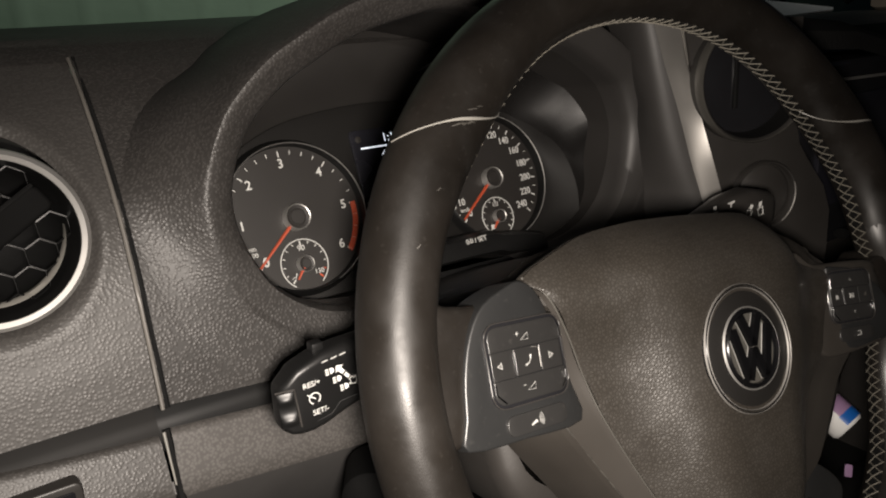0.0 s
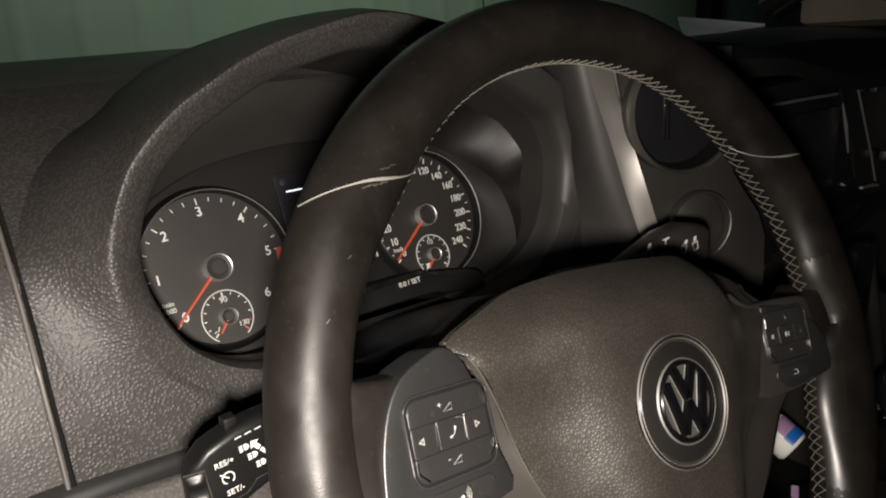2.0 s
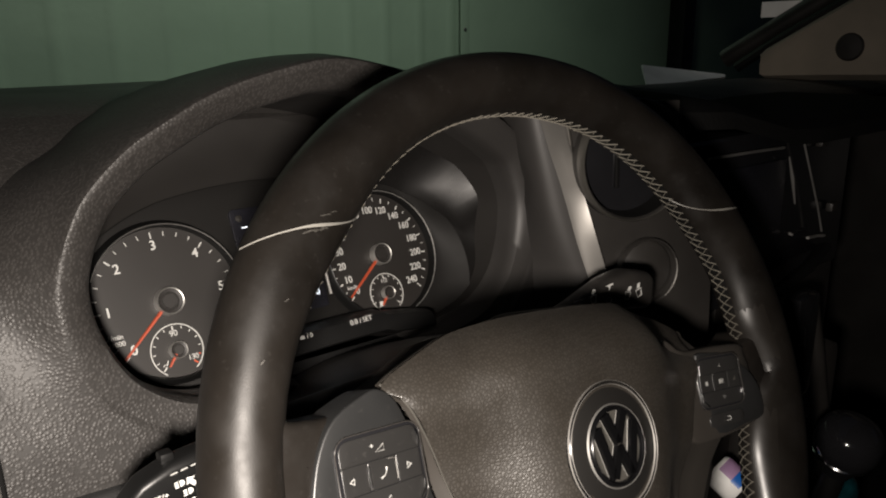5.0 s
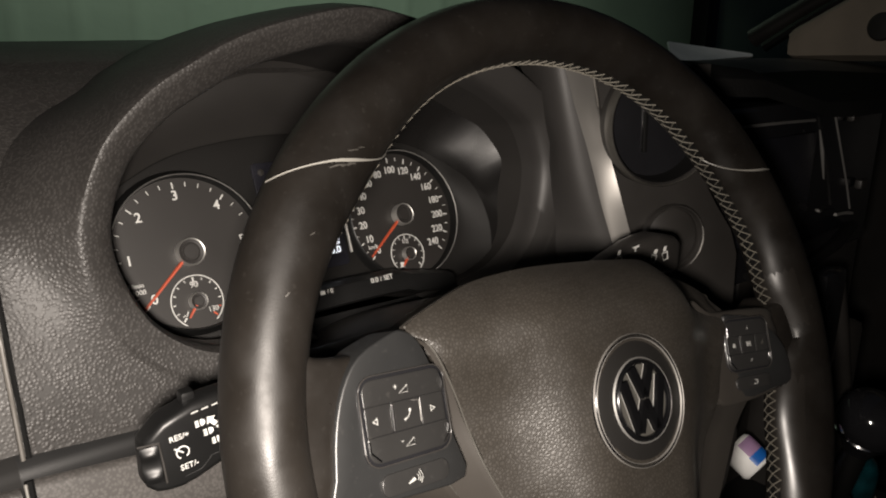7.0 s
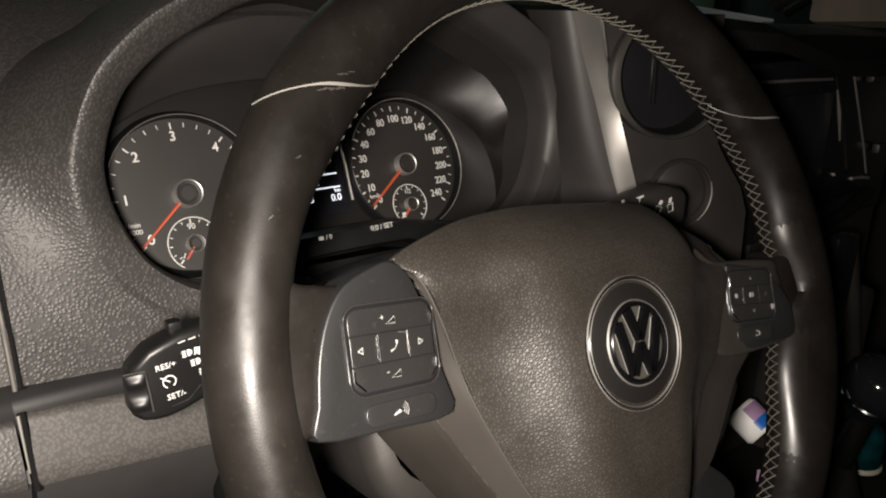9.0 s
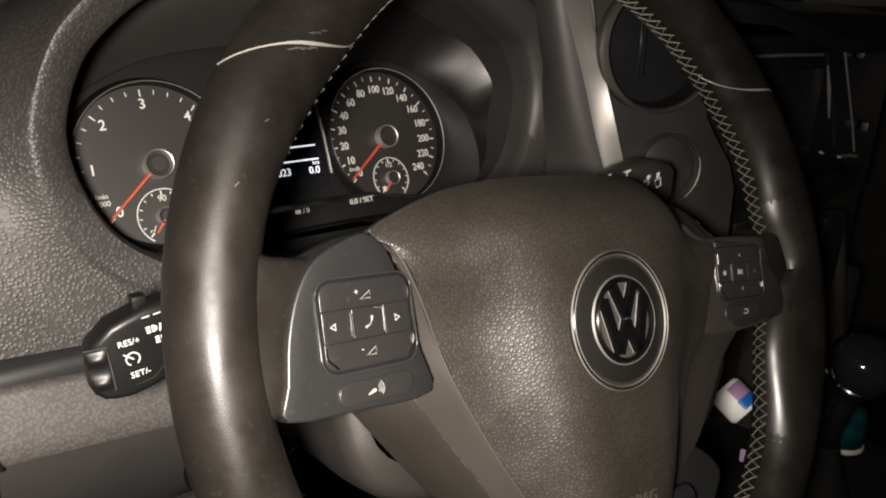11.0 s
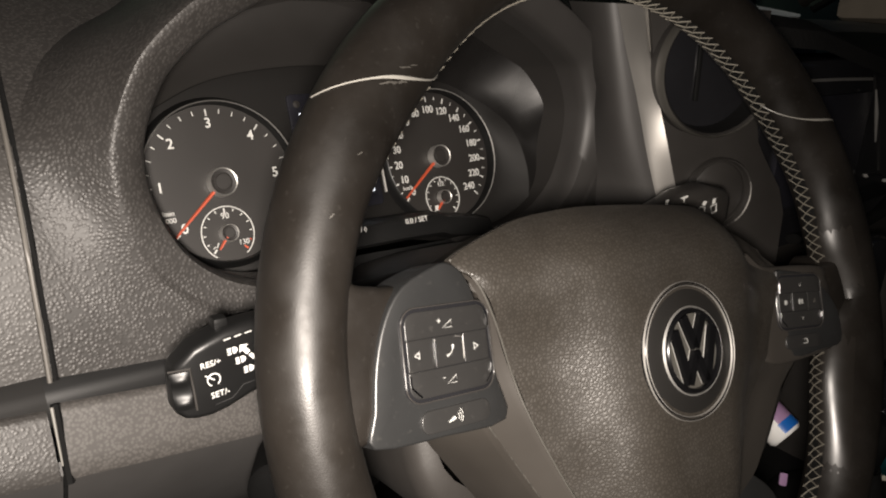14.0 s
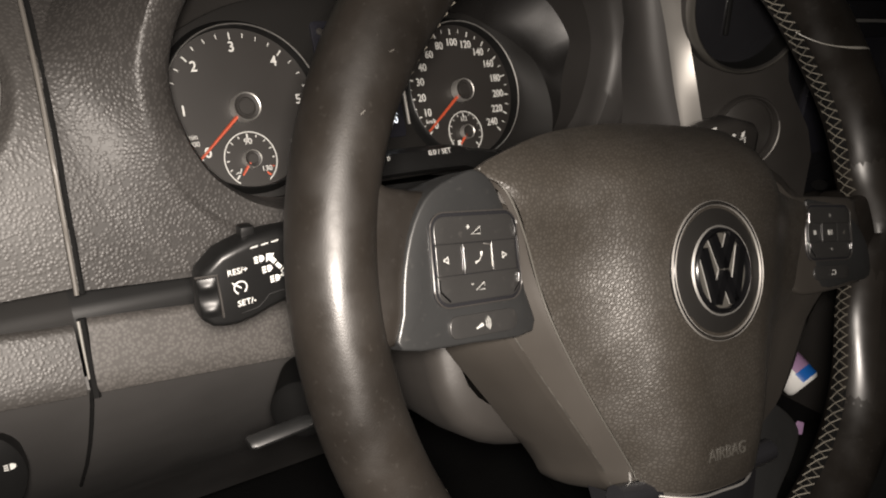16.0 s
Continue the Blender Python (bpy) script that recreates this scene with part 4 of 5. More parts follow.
def pod(side):
    s = -1 if side == "left" else 1
    flip = PODL if side == "left" else PODR
    cx, cy, h = (-0.1160, 0.0018, 0.0085) if side == "left" else (0.1115, 0.0022, 0.0085)
    tilt = 4.0 * s
    if side == "right":
        part("spoke_wing", slab(rounded_poly([(0.0740, 0.0290), (0.0900, 0.0225), (0.1220, 0.0215), (0.1450, 0.0190), (0.1560, 0.0080), (0.1560, -0.0180), (0.1500, -0.0245), (0.1050, -0.0290), (0.0800, -0.0260), (0.0720, -0.0050)], 4), lambda x, y: 0.0082 - 0.003 * smoothstep(0.012, 0.024, y) - 0.012 * smoothstep(0.142, 0.158, x), -0.020, 0.002), PADSIDE, wheel, "dark cover between the pad and the rim", m=WM)
    rise = 0.0078 if s < 0 else 0.0
    sp = [(0.166 * s, 0.026 + rise), (0.168 * s, 0.0), (0.166 * s, -0.027), (0.145 * s, -0.0255), (0.104 * s, -0.024), (0.104 * s, 0.014 + rise), (0.140 * s, 0.0190 + rise), (0.152 * s, 0.0205 + rise)]
    part("spoke", slab(rounded_poly(sp, 4), lambda x, y: (0.0035 if s < 0 else -0.002) + 0.0085 * smoothstep(0.120, 0.160, abs(x)), -0.022, 0.004), LEATHER, wheel, "leather covered spoke", m=WM)
    body = part("switch_pod", slab(rounded_poly(flip), lambda x, y: h + 0.11 * (abs(x) - abs(cx)) * (1 if s < 0 else 0.2), -0.012, 0.0010), POD, wheel, "grey plastic switch pod", m=WM)
    K = WM @ Matrix.Translation((cx, cy, h + 0.0002)) @ pose(0, 0, 0, 0, 6.3 if s < 0 else -1.6, -1.5 * s) @ Matrix.Diagonal((1.0 if s < 0 else 0.94, 0.97 if s < 0 else 0.84, 1, 1))
    part("key_frame", slab(rounded(0.0428, 0.0350, 0.0068), 0.0007, -0.002, 0.0006), GLOSS, body, "gloss black surround of the keys", m=K)

    def key(name, w, hh, x, y, lift, r=0.0006, square=0):
        """A key; square is the side (1 upper, -1 lower) whose corners stay nearly square."""
        o = rounded(w, hh, r)
        if square:
            o = [(px_, py_) if py_ * square < hh / 2 - r - 1e-6 else (math.copysign(w / 2, px_) * (0.99 if abs(abs(py_) - hh / 2) < 1e-5 else 1.0), py_) for px_, py_ in o]
        return part(name, slab(o, lambda px_, py_: lift, -0.002, 0.0003), KEY, body, m=K @ Matrix.Translation((x, y, 0)))

    up = key("upper_key", 0.0394, 0.0100, 0, 0.01085, 0.0013, 0.0048, -1)
    dn = key("lower_key", 0.0394, 0.0100, 0, -0.01085, 0.0013, 0.0048, 1)
    lf = key("left_key", 0.0122, 0.0115, -0.0133, 0, 0.0010)
    rt = key("right_key", 0.0122, 0.0115, 0.0133, 0, 0.0010)
    mid = key("middle_key", 0.0140, 0.0113, 0, 0, 0.0012)
    ex = key("lower_wide_key", 0.0330, 0.0085, 0.001, -0.0250, 0.0007, 0.0036)
    T = lambda x, y, l: K @ Matrix.Translation((x, y, l))  # noqa: E731
    rim_line = rounded(0.0424, 0.0348, 0.0066, steps=6)
    part("surround_edge", tube([K @ Vector((x, y, 0.0009)) for x, y in rim_line], 0.00028, 5, True), SMOOTH, body, "thin edge round the keys", m=Matrix())
    # Glints on a few key corners, modelled as thin chrome slivers.
    glints = ((1, 0.0135, 0.0070), (1, -0.0075, -0.0145), (-1, -0.0070, -0.0150)) if side == "left" else ((-1, 0.0120, 0.0060), (-1, -0.0060, -0.0150), (1, -0.0075, -0.0140))
    for sx, y0, y1 in glints:
        part("corner_glint", tube([K @ Vector((sx * (0.01935 - 0.003 * max(0, (abs(y) - 0.0115) / 0.003) ** 2), y, 0.0017)) for y in (y0, (y0 + y1) / 2, y1)], 0.00033, 5), CHROME, body, "glint on a key corner, made as a chrome sliver")
    if side == "left":
        wedge = [(-0.0022, -0.0010), (0.0022, -0.0010), (0.0022, 0.0016)]
        for ky, kp, sgn in ((0.0098, up, "+"), (-0.0110, dn, "-")):
            part("symbol", tube([T(-0.0008, ky, 0.0018) @ Vector((x, y, 0)) for x, y in wedge], 0.00023, 5, True), PRINT, kp)
            writing(sgn, 0.0034, T(-0.0044, ky + 0.0016, 0.0018), PRINT, kp, "symbol")
        icon_tri(T(-0.0150, 0, 0.0010), lf, 0.0017, 180)
        icon_tri(T(0.0128, 0, 0.0010), rt, 0.0017, 0)
        part("symbol", tube([T(0, 0, 0) @ Vector(p) for p in ((-0.0016, -0.0019, 0.0014), (0.0003, -0.0011, 0.0014), (0.0013, 0.0003, 0.0014), (0.0015, 0.0020, 0.0014))], lambda t: 0.00052 - 0.0008 * t * (1 - t) * 2, 6), PRINT, mid)
        part("key_line", tube([T(0, 0, 0) @ Vector((-0.0068, -0.0040, 0.0014)), T(0, 0, 0) @ Vector((-0.0068, 0.0040, 0.0014))], 0.0003, 5), CHROME, mid)
        part("key_line", tube([T(0, 0, 0) @ Vector((0.0066, -0.0040, 0.0013)), T(0, 0, 0) @ Vector((0.0066, 0.0044, 0.0013)), T(0, 0, 0) @ Vector((0.0030, 0.0050, 0.0013))], 0.0002, 5), SILVER, mid)
        part("symbol", tube([T(0, 0, 0) @ Vector((-0.0034, -0.0264, 0.0008)), T(0, 0, 0) @ Vector((-0.0004, -0.0252, 0.0008))], lambda t: 0.00025 + 0.0005 * t, 6), PRINT, ex)
        for q in (0.0016, 0.0026, 0.0036):
            part("symbol", tube([T(0, 0, 0) @ Vector((0.0000 + q * math.cos(a), -0.0250 + q * math.sin(a), 0.0009)) for a in (radians(d) for d in (-40, -10, 20, 50))], 0.00014, 5), PRINT, ex)
    else:
        icon_tri(T(0, 0.0105, 0.0016), up, 0.0012, 90)
        icon_tri(T(0, -0.0105, 0.0016), dn, 0.0012, 270)
        part("symbol", tube([T(0, 0, 0.0014) @ Vector(p) for p in ((-0.0016, -0.0013, 0), (0.0016, -0.0013, 0), (0.0016, 0.0013, 0), (-0.0016, 0.0013, 0))], 0.00025, 5, True), PRINT, mid)
        poly([(-0.0009, -0.0006), (0.0009, -0.0006), (0.0009, 0.0006), (-0.0009, 0.0006)], T(0, 0, 0.0013), PRINT, mid, "symbol")
        poly([(-0.0010, -0.0013), (0.0010, -0.0013), (0.0010, 0.0013), (-0.0010, 0.0013)], T(-0.0135, 0, 0.0010), PRINT, lf, "symbol")
        part("key_line", tube([T(-0.0069, -0.0045, 0.0013) @ Vector((0, 0, 0)), T(-0.0069, 0.0045, 0.0013) @ Vector((0, 0, 0))], 0.00025, 5), CHROME, mid)
        poly([(-0.0012, -0.0012), (0.0012, -0.0012), (0.0010, 0.0014)], T(0.0135, 0, 0.0010), GREY, rt, "symbol")
        part("symbol", tube([T(0, 0, 0) @ Vector((0.002 + x, -0.0250 + y, 0.0012)) for x, y in ((-0.002, -0.0013), (0.0010, -0.0013), (0.0017, 0), (0.0010, 0.0013), (-0.001, 0.0013))], 0.00028, 5), PRINT, ex)


pod("left")
pod("right")
writing("+", 0.0040, WM @ Matrix.Translation((0.0805, -0.0088, 0.0090)), GREY, wheel, "wing_mark")
part("wing_mark", tube([WM @ Vector(p) for p in ((0.0785, -0.0112, 0.0087), (0.0835, -0.0118, 0.0087))], 0.0003, 5), GREY, wheel)
patch = [[rim_point(radians(8.5 + 7 * u), radians(158 + 46 * w), 0.0004 - 0.0006 * max(u * u, w * w)) for u in [k / 6 - 1 for k in range(13)]] for w in [k / 6 - 1 for k in range(13)]]
part("thumb_rest", loft(patch), POLISHED, wheel, "leather thumb rest polished by use", m=WM)

patch = [[rim_point(radians(-22 + 15 * u), radians(160 + 34 * w), 0.0004 - 0.0006 * max(u * u, w * w)) for u in [k / 8 - 1 for k in range(17)]] for w in [k / 6 - 1 for k in range(13)]]
part("grip_patch", loft(patch), POLISHED, wheel, "leather grip below the spoke polished by use", m=WM)

# ---------------------------------------------------------------- steering column, stalks
column = thing("steering_column", "dark plastic steering column shroud behind the wheel", "steering column")
AX = Vector((0.035, 0.925, -0.377)).normalized()
UPPER = ((0.052, 0.108, 0.030), (0.054, 0.114, 0.037), (0.058, 0.119, 0.0425), (0.065, 0.120, 0.0455), (0.080, 0.108, 0.0475), (0.11, 0.094, 0.050), (0.15, 0.088, 0.052), (0.19, 0.086, 0.052))
LOWER = ((0.045, 0.096, 0.066), (0.047, 0.102, 0.076), (0.052, 0.105, 0.082), (0.060, 0.105, 0.085), (0.085, 0.102, 0.085), (0.12, 0.096, 0.082), (0.17, 0.088, 0.078), (0.20, 0.082, 0.070))
for nm, sign, table in (("upper_shroud", 1, UPPER), ("lower_shroud", -1, LOWER)):
    rows = []
    for d, w, hh in table:
        c = Vector((-0.006, 0.0, 1.148)) + AX * d
        rows.append([c + Vector((w * math.cos(a), 0, 0)) + Vector((0, 0.377, 0.926)) * (sign * hh * abs(math.sin(a)) ** (0.6 if sign > 0 else 0.4) + 0.002 * sign) for a in [math.pi * k / 24 for k in range(25)]])
    part(nm, loft(rows), SMOOTH, column, "dark plastic shroud half")
part("adjust_lever", tube([(-0.1690, 0.100, 1.0455), (-0.1675, 0.100, 1.0458), (-0.140, 0.104, 1.0442), (-0.10, 0.11, 1.046), (-0.05, 0.12, 1.050)], lambda t: 0.0062 if t > 0.1 else 0.0045, 12, flat=0.5), POD, column, "column release lever")
part("side_knob", lathe([(0.0001, 0.006), (0.012, 0.006), (0.0155, 0.003), (0.0165, -0.03)], 28), SOOT, column, "black round knob", m=frame_of((-0.1350, 0.112, 1.048), (0, 0, 1), (-0.55, -0.8, 0.1)))


def section(x, y, z, w, h, r, n=6):
    return [(x, y + px_, z + pz) for px_, pz in rounded(w, h, r, steps=n)]


def stalk(name, label, sections, finish=BLACK):
    t = thing(name, label, "control stalk")
    part("lever", loft([section(*s) for s in sections], closed_u=True, cap=True), finish, t, "black lever body")
    return t


left = stalk("indicator_stalk", "black indicator and cruise control stalk with white symbols", [
    (-0.1950, 0.0820, 1.1388, 0.008, 0.0180, 0.002), (-0.1940, 0.0818, 1.1386, 0.0108, 0.0222, 0.003), (-0.1908, 0.0815, 1.1386, 0.0128, 0.0272, 0.003), (-0.1865, 0.0812, 1.1402, 0.0138, 0.0318, 0.003), (-0.1808, 0.0812, 1.1410, 0.014, 0.0340, 0.003),
    (-0.1740, 0.0812, 1.1427, 0.014, 0.0354, 0.0035), (-0.1640, 0.0820, 1.1443, 0.0145, 0.0340, 0.005), (-0.1550, 0.083, 1.1450, 0.015, 0.0325, 0.006), (-0.1335, 0.086, 1.1465, 0.017, 0.029, 0.007), (-0.1085, 0.090, 1.1480, 0.018, 0.026, 0.008), (-0.0485, 0.094, 1.1480, 0.018, 0.022, 0.008)])
SF = frame_of((-0.1775, 0.0733, 1.1440), (1, 0, 0.13), (-0.05, -1, 0.03))
RK = frame_of((-0.1925, 0.0752, 1.1388), (0.93, -0.36, 0.10), (-0.36, -0.93, 0.05))
rocker = []
for k in range(25):
    y = -0.0082 + 0.0164 * k / 24
    swell = sum(math.exp(-(((y - c) / 0.0024) ** 2)) for c in (-0.0050, 0.0050))
    rocker.append([(0.86 * x, y, -0.003 if abs(x) > 0.0043 else 0.0004 + 0.0018 * swell * (1 - (x / 0.0044) ** 2) ** 0.5) for x in (-0.0044, -0.0042, -0.0036, -0.0025, -0.0012, 0, 0.0012, 0.0025, 0.0036, 0.0042, 0.0044)])
part("end_switch", loft(rocker, cap=True), BLACK, left, "gloss rocker switch with two bumps", m=RK)
part("switch_edge", tube([RK @ Vector(p) for p in ((-0.0040, 0.0090, 0.0002), (0.0044, 0.0090, 0.0004), (0.0044, 0.0, 0.0006), (0.0044, -0.0090, 0.0004))], 0.0005, 6), SMOOTH, left, "raised edge beside the rocker")
part("top_switch", block(0.0060, 0.006, 0.005, 0.0014, -0.1737, 0.0822, 1.1590), BLACK, left, "small sliding switch")
LABELS = SF @ Matrix.Translation((0, 0, 0.0006))
writing("RES/+", 0.0035, LABELS @ Matrix.Translation((-0.0031, 0.0050, 0)) @ pose(0, 0, 0, 0, 0, -3), WHITE, left)
writing("SET/-", 0.0036, LABELS @ Matrix.Translation((-0.0017, -0.0091, 0)) @ pose(0, 0, 0, 0, 0, -3), WHITE, left)
part("symbol", tube([LABELS @ Vector((-0.0031 + 0.0026 * math.cos(radians(a)), -0.0021 + 0.0026 * math.sin(radians(a)), 0)) for a in range(-60, 241, 20)], 0.0003, 5), WHITE, left)
part("symbol", tube([LABELS @ Vector((-0.0061, 0.0007, 0)), LABELS @ Vector((-0.0029, -0.0023, 0))], 0.0003, 5), WHITE, left)
for k in range(3):
    m = LABELS @ Matrix.Translation((0.0064 + 0.0026 * k, 0.0074 - 0.0051 * k, 0))
    poly([(0.0, -0.0014), (0.0010, -0.0014), (0.0020, -0.0006), (0.0020, 0.0006), (0.0010, 0.0014), (0.0, 0.0014)], m, WHITE, left, "lamp_symbol")
    for j in (-1, 0, 1):
        poly([(-0.0022, j * 0.0011 - 0.0003), (-0.0006, j * 0.0011 - 0.0003), (-0.0006, j * 0.0011 + 0.0003), (-0.0022, j * 0.0011 + 0.0003)], m, WHITE, left, "lamp_symbol")
ARM = LABELS @ Matrix.Translation((0.0118, 0.0054, 0)) @ pose(0, 0, 0, 0, 0, -57)
poly([(-0.0040, 0), (-0.0015, 0.0024), (-0.0015, 0.0010), (0.0014, 0.0010), (0.0014, -0.0010), (-0.0015, -0.0010), (-0.0015, -0.0024)], ARM, WHITE, left, "arrow_symbol")
poly([(0.0024, 0.0008), (0.0052, 0.0008), (0.0052, -0.0008), (0.0024, -0.0008)], ARM, WHITE, left, "arrow_symbol")
part("arrow_symbol", tube([ARM @ Vector((x, y, 0)) for x, y in ((0.0064, 0.0010), (0.0078, 0.0010), (0.0078, 0.0024), (0.0108, 0), (0.0078, -0.0024), (0.0078, -0.0010), (0.0064, -0.0010))], 0.00024, 5, True), WHITE, left)
part("panel_step", tube([LABELS @ Vector(p) for p in ((-0.0045, -0.0136, -0.0004), (0.0026, -0.0133, -0.0004), (0.0055, -0.0115, -0.0004), (0.0082, -0.0092, -0.0004), (0.0200, -0.0094, -0.0004))], 0.0003, 5), BLACK, left, "fine step along the lever")
for k in range(3):
    poly([(-0.0015, -0.0003), (0.0015, -0.0002), (0.0015, 0.0004), (-0.0015, 0.0003)], LABELS @ Matrix.Translation((0.0052 + 0.0044 * k, 0.0130, 0)), PRINT, left, "print_bar")

right = stalk("wiper_stalk", "black wiper stalk with white symbols", [
    (0.163, 0.072, 1.166, 0.008, 0.012, 0.003), (0.161, 0.072, 1.166, 0.014, 0.020, 0.005), (0.155, 0.072, 1.167, 0.018, 0.026, 0.006), (0.135, 0.073, 1.171, 0.020, 0.027, 0.007), (0.115, 0.075, 1.170, 0.020, 0.023, 0.007), (0.09, 0.079, 1.161, 0.018, 0.021, 0.007), (0.06, 0.086, 1.150, 0.016, 0.02, 0.007)], SMOOTH)
RF = frame_of((0.128, 0.0628, 1.1735), (1, 0, -0.12), (-0.12, -1, 0.08))
for shape, x, y, turn in (("wedge", -0.0183, 0.0036, 8), ("bars", -0.0447, -0.0035, 0), ("blade", -0.0003, -0.0022, -10), ("blade", 0.0100, -0.0008, 20), ("blade", -0.0319, -0.0021, 14)):
    P = RF @ Matrix.Translation((x, y, 0.0002)) @ pose(0, 0, 0, 0, 0, turn)
    if shape == "wedge":
        poly([(-0.0034, 0.0012), (0.0034, 0.0022), (0.0036, 0.0010), (0.0010, 0.0004), (0.0006, -0.0018), (-0.0004, -0.0018), (-0.0002, 0.0002)], P, WHITE, right, "wiper_symbol")
    elif shape == "bars":
        for k in range(3):
            poly([(-0.0012, -0.0005), (0.0012, -0.0003), (0.0012, 0.0005), (-0.0012, 0.0003)], P @ Matrix.Translation((0.0026 * k - 0.003, 0.0004 * k, 0)), WHITE, right, "print_bar")
    else:
        part("wiper_symbol", tube([P @ Vector((px_, py_, 0)) for px_, py_ in ((-0.0026, 0.0012), (-0.0018, -0.0036), (0.0018, -0.0036), (0.0026, 0.0012))], 0.0004, 5, True), WHITE, right)
        poly([(-0.0012, 0.0022), (0.0014, 0.0022), (0.0024, 0.0052), (-0.0002, 0.0052)], P, WHITE, right, "wiper_symbol")
part("washer_symbol", tube([RF @ Vector((-0.0172 + 0.0024 * math.cos(radians(a)), -0.0051 + 0.0018 * math.sin(radians(a)), 0)) for a in range(0, 361, 40)], 0.0003, 5), WHITE, right)

# ---------------------------------------------------------------- air vents
def vent(m, r, label, cells=True, ring=CHROME):
    v = thing("air_vent", label, "air vent", "round air vents")
    q = 0.88 if cells else 0.94
    body = part("barrel", lathe([(r * q, 0.004), (r * (q - 0.04), -0.004), (r * 0.80, -0.02), (r * 0.70, -0.035), (r * 0.3, -0.055), (0.0001, -0.06)], 56), BLACK, v, "black inner barrel", m=m)
    part("trim_ring", lathe([(r * (q - 0.005), 0.002), (r * (q + 0.005), 0.0048), (r * (q / 2 + 0.5), 0.0060), (r * 0.985, 0.0045), (r, 0.0), (r, -0.012)], 72), ring, v, "satin trim ring" if ring is RING else "dark trim ring", m=m)
    if cells:
        crescent = []
        for k in range(29):
            a, wide = radians(-125 + 127 * k / 28), 0.006 + 0.042 * math.sin(math.pi * k / 28)
            crescent.append([(r * q * math.cos(a), r * q * math.sin(a), z) for q, z in ((0.775 - wide, -0.013), (0.776 - wide, -0.0095), (0.772, -0.0075), (0.775, -0.013))])
        part("inner_ring", loft(crescent), WORN, v, "lower satin crescent", m=m)
        size = r * 0.19
        for q in range(-4, 5):
            for s in range(-4, 5):
                x, y = size * 1.732 * (q + s / 2), size * 1.5 * s
                if math.hypot(x, y) < r * 0.66 and abs(y - x * 0.6) > r * 0.16:
                    pts = [m @ Vector((x + size * math.cos(radians(30 + 60 * k)), y + size * math.sin(radians(30 + 60 * k)), -0.010)) for k in range(6)]
                    part("honeycomb_cell", tube(pts, 0.0006, 5, True), BLACK, v)
        part("flap", slab(rounded(r * 1.5, r * 0.34, 0.004), 0.001, -0.004, 0.002), SOOT, v, "black closing flap", m=m @ pose(0, 0, -0.008, 0, 0, 32))
        part("flap_edge", tube([m @ pose(0, 0, -0.006, 0, 0, 32) @ Vector(p) for p in ((-r * 0.72, r * 0.17, 0), (r * 0.72, r * 0.17, 0))], 0.0011, 6), BLACK, v)
    else:
        part("glass_disc", lathe([(0.0001, -0.006), (r * 0.6, -0.007), (r * 0.91, -0.010)], 48), GLOSS, v, "gloss black closed flap", m=m)
        part("ring_line", lathe([(r * 0.970, 0.0046), (r * 0.990, 0.0066), (r * 1.014, 0.0046), (r * 1.016, -0.002)], 64), GREY, v, "thin grey ring edge", m=m)
        part("flap_rib", block(0.0035, r * 1.2, 0.003, 0.001, -r * 0.22, 0.006, -0.007), BLACK, v, "upright rib on the flap", m=m)
    return v


vent(frame_of(VENT, (1, 0, 0), (0, -1, 0.12)), 0.0428, "round air vent with satin ring and honeycomb grille", ring=RING)

# ---------------------------------------------------------------- centre console to the right of the hood
CN = Vector((-0.37, -0.93, 0.06)).normalized()
CM = frame_of((0.165, 0.135, 1.20), (0.93, -0.37, 0), CN)
console = thing("centre_console", "dark centre console with radio surround", "centre console")
VS = (0.088, 0.058, 0.031, 0.014, -0.005, -0.017, -0.040, -0.060, -0.085, -0.115)
EDGE_R = (-0.0115, -0.0055, 0.0010, 0.0050, 0.0098, 0.0130, 0.0200, 0.0285, 0.0390, 0.0500)
EDGE_L = (-0.0355, -0.0260, -0.0160, -0.0105, -0.0047, -0.0008, 0.0075, 0.0165, 0.0270, 0.0380)
CREASE = (-0.0440, -0.0420, -0.0400, -0.0365, -0.0290, -0.0240, -0.0110, 0.0010, 0.0140, 0.0270)
# panel with the vent and the switch
rows = []
for v, r in zip(VS, EDGE_R):
    e = 0.089 + 0.036 * smoothstep(0.01, -0.06, v)
    rows.append([CM @ Vector((r + 0.0005, v, -0.01)), CM @ Vector((r + 0.001, v, 0.0))] + [CM @ Vector((r + (e - r) * k / 8, v, -0.004 * (k / 8) ** 4)) for k in range(1, 9)] + [CM @ Vector((e + 0.003, v, -0.010)), CM @ Vector((e + 0.005, v, -0.06))])
part("driver_side_panel", loft(rows), SMOOTH, console, "dark smooth panel")
# wall that sweeps from the hood towards the console
rows = []
for v, l, c in zip(VS, EDGE_L, CREASE):
    a, b = CM @ Vector((l, v, 0.0015)), CM @ Vector((c, v, 0.0))
    hx = 2 * HOOD_X + 0.192 - 0.6 * max(0, b.z - 1.235) - 0.3 * max(0, 1.16 - b.z)
    f = Vector((hx, 0.186, b.z))
    rows.append([f * (1 - t) ** 2 + b * 2 * t * (1 - t) + a * t * t for t in [k / 10 for k in range(11)]] + [CM @ Vector((l, v, -0.01))])
part("side_wall", loft(rows), FLANK, console, "dark wall beside the hood")
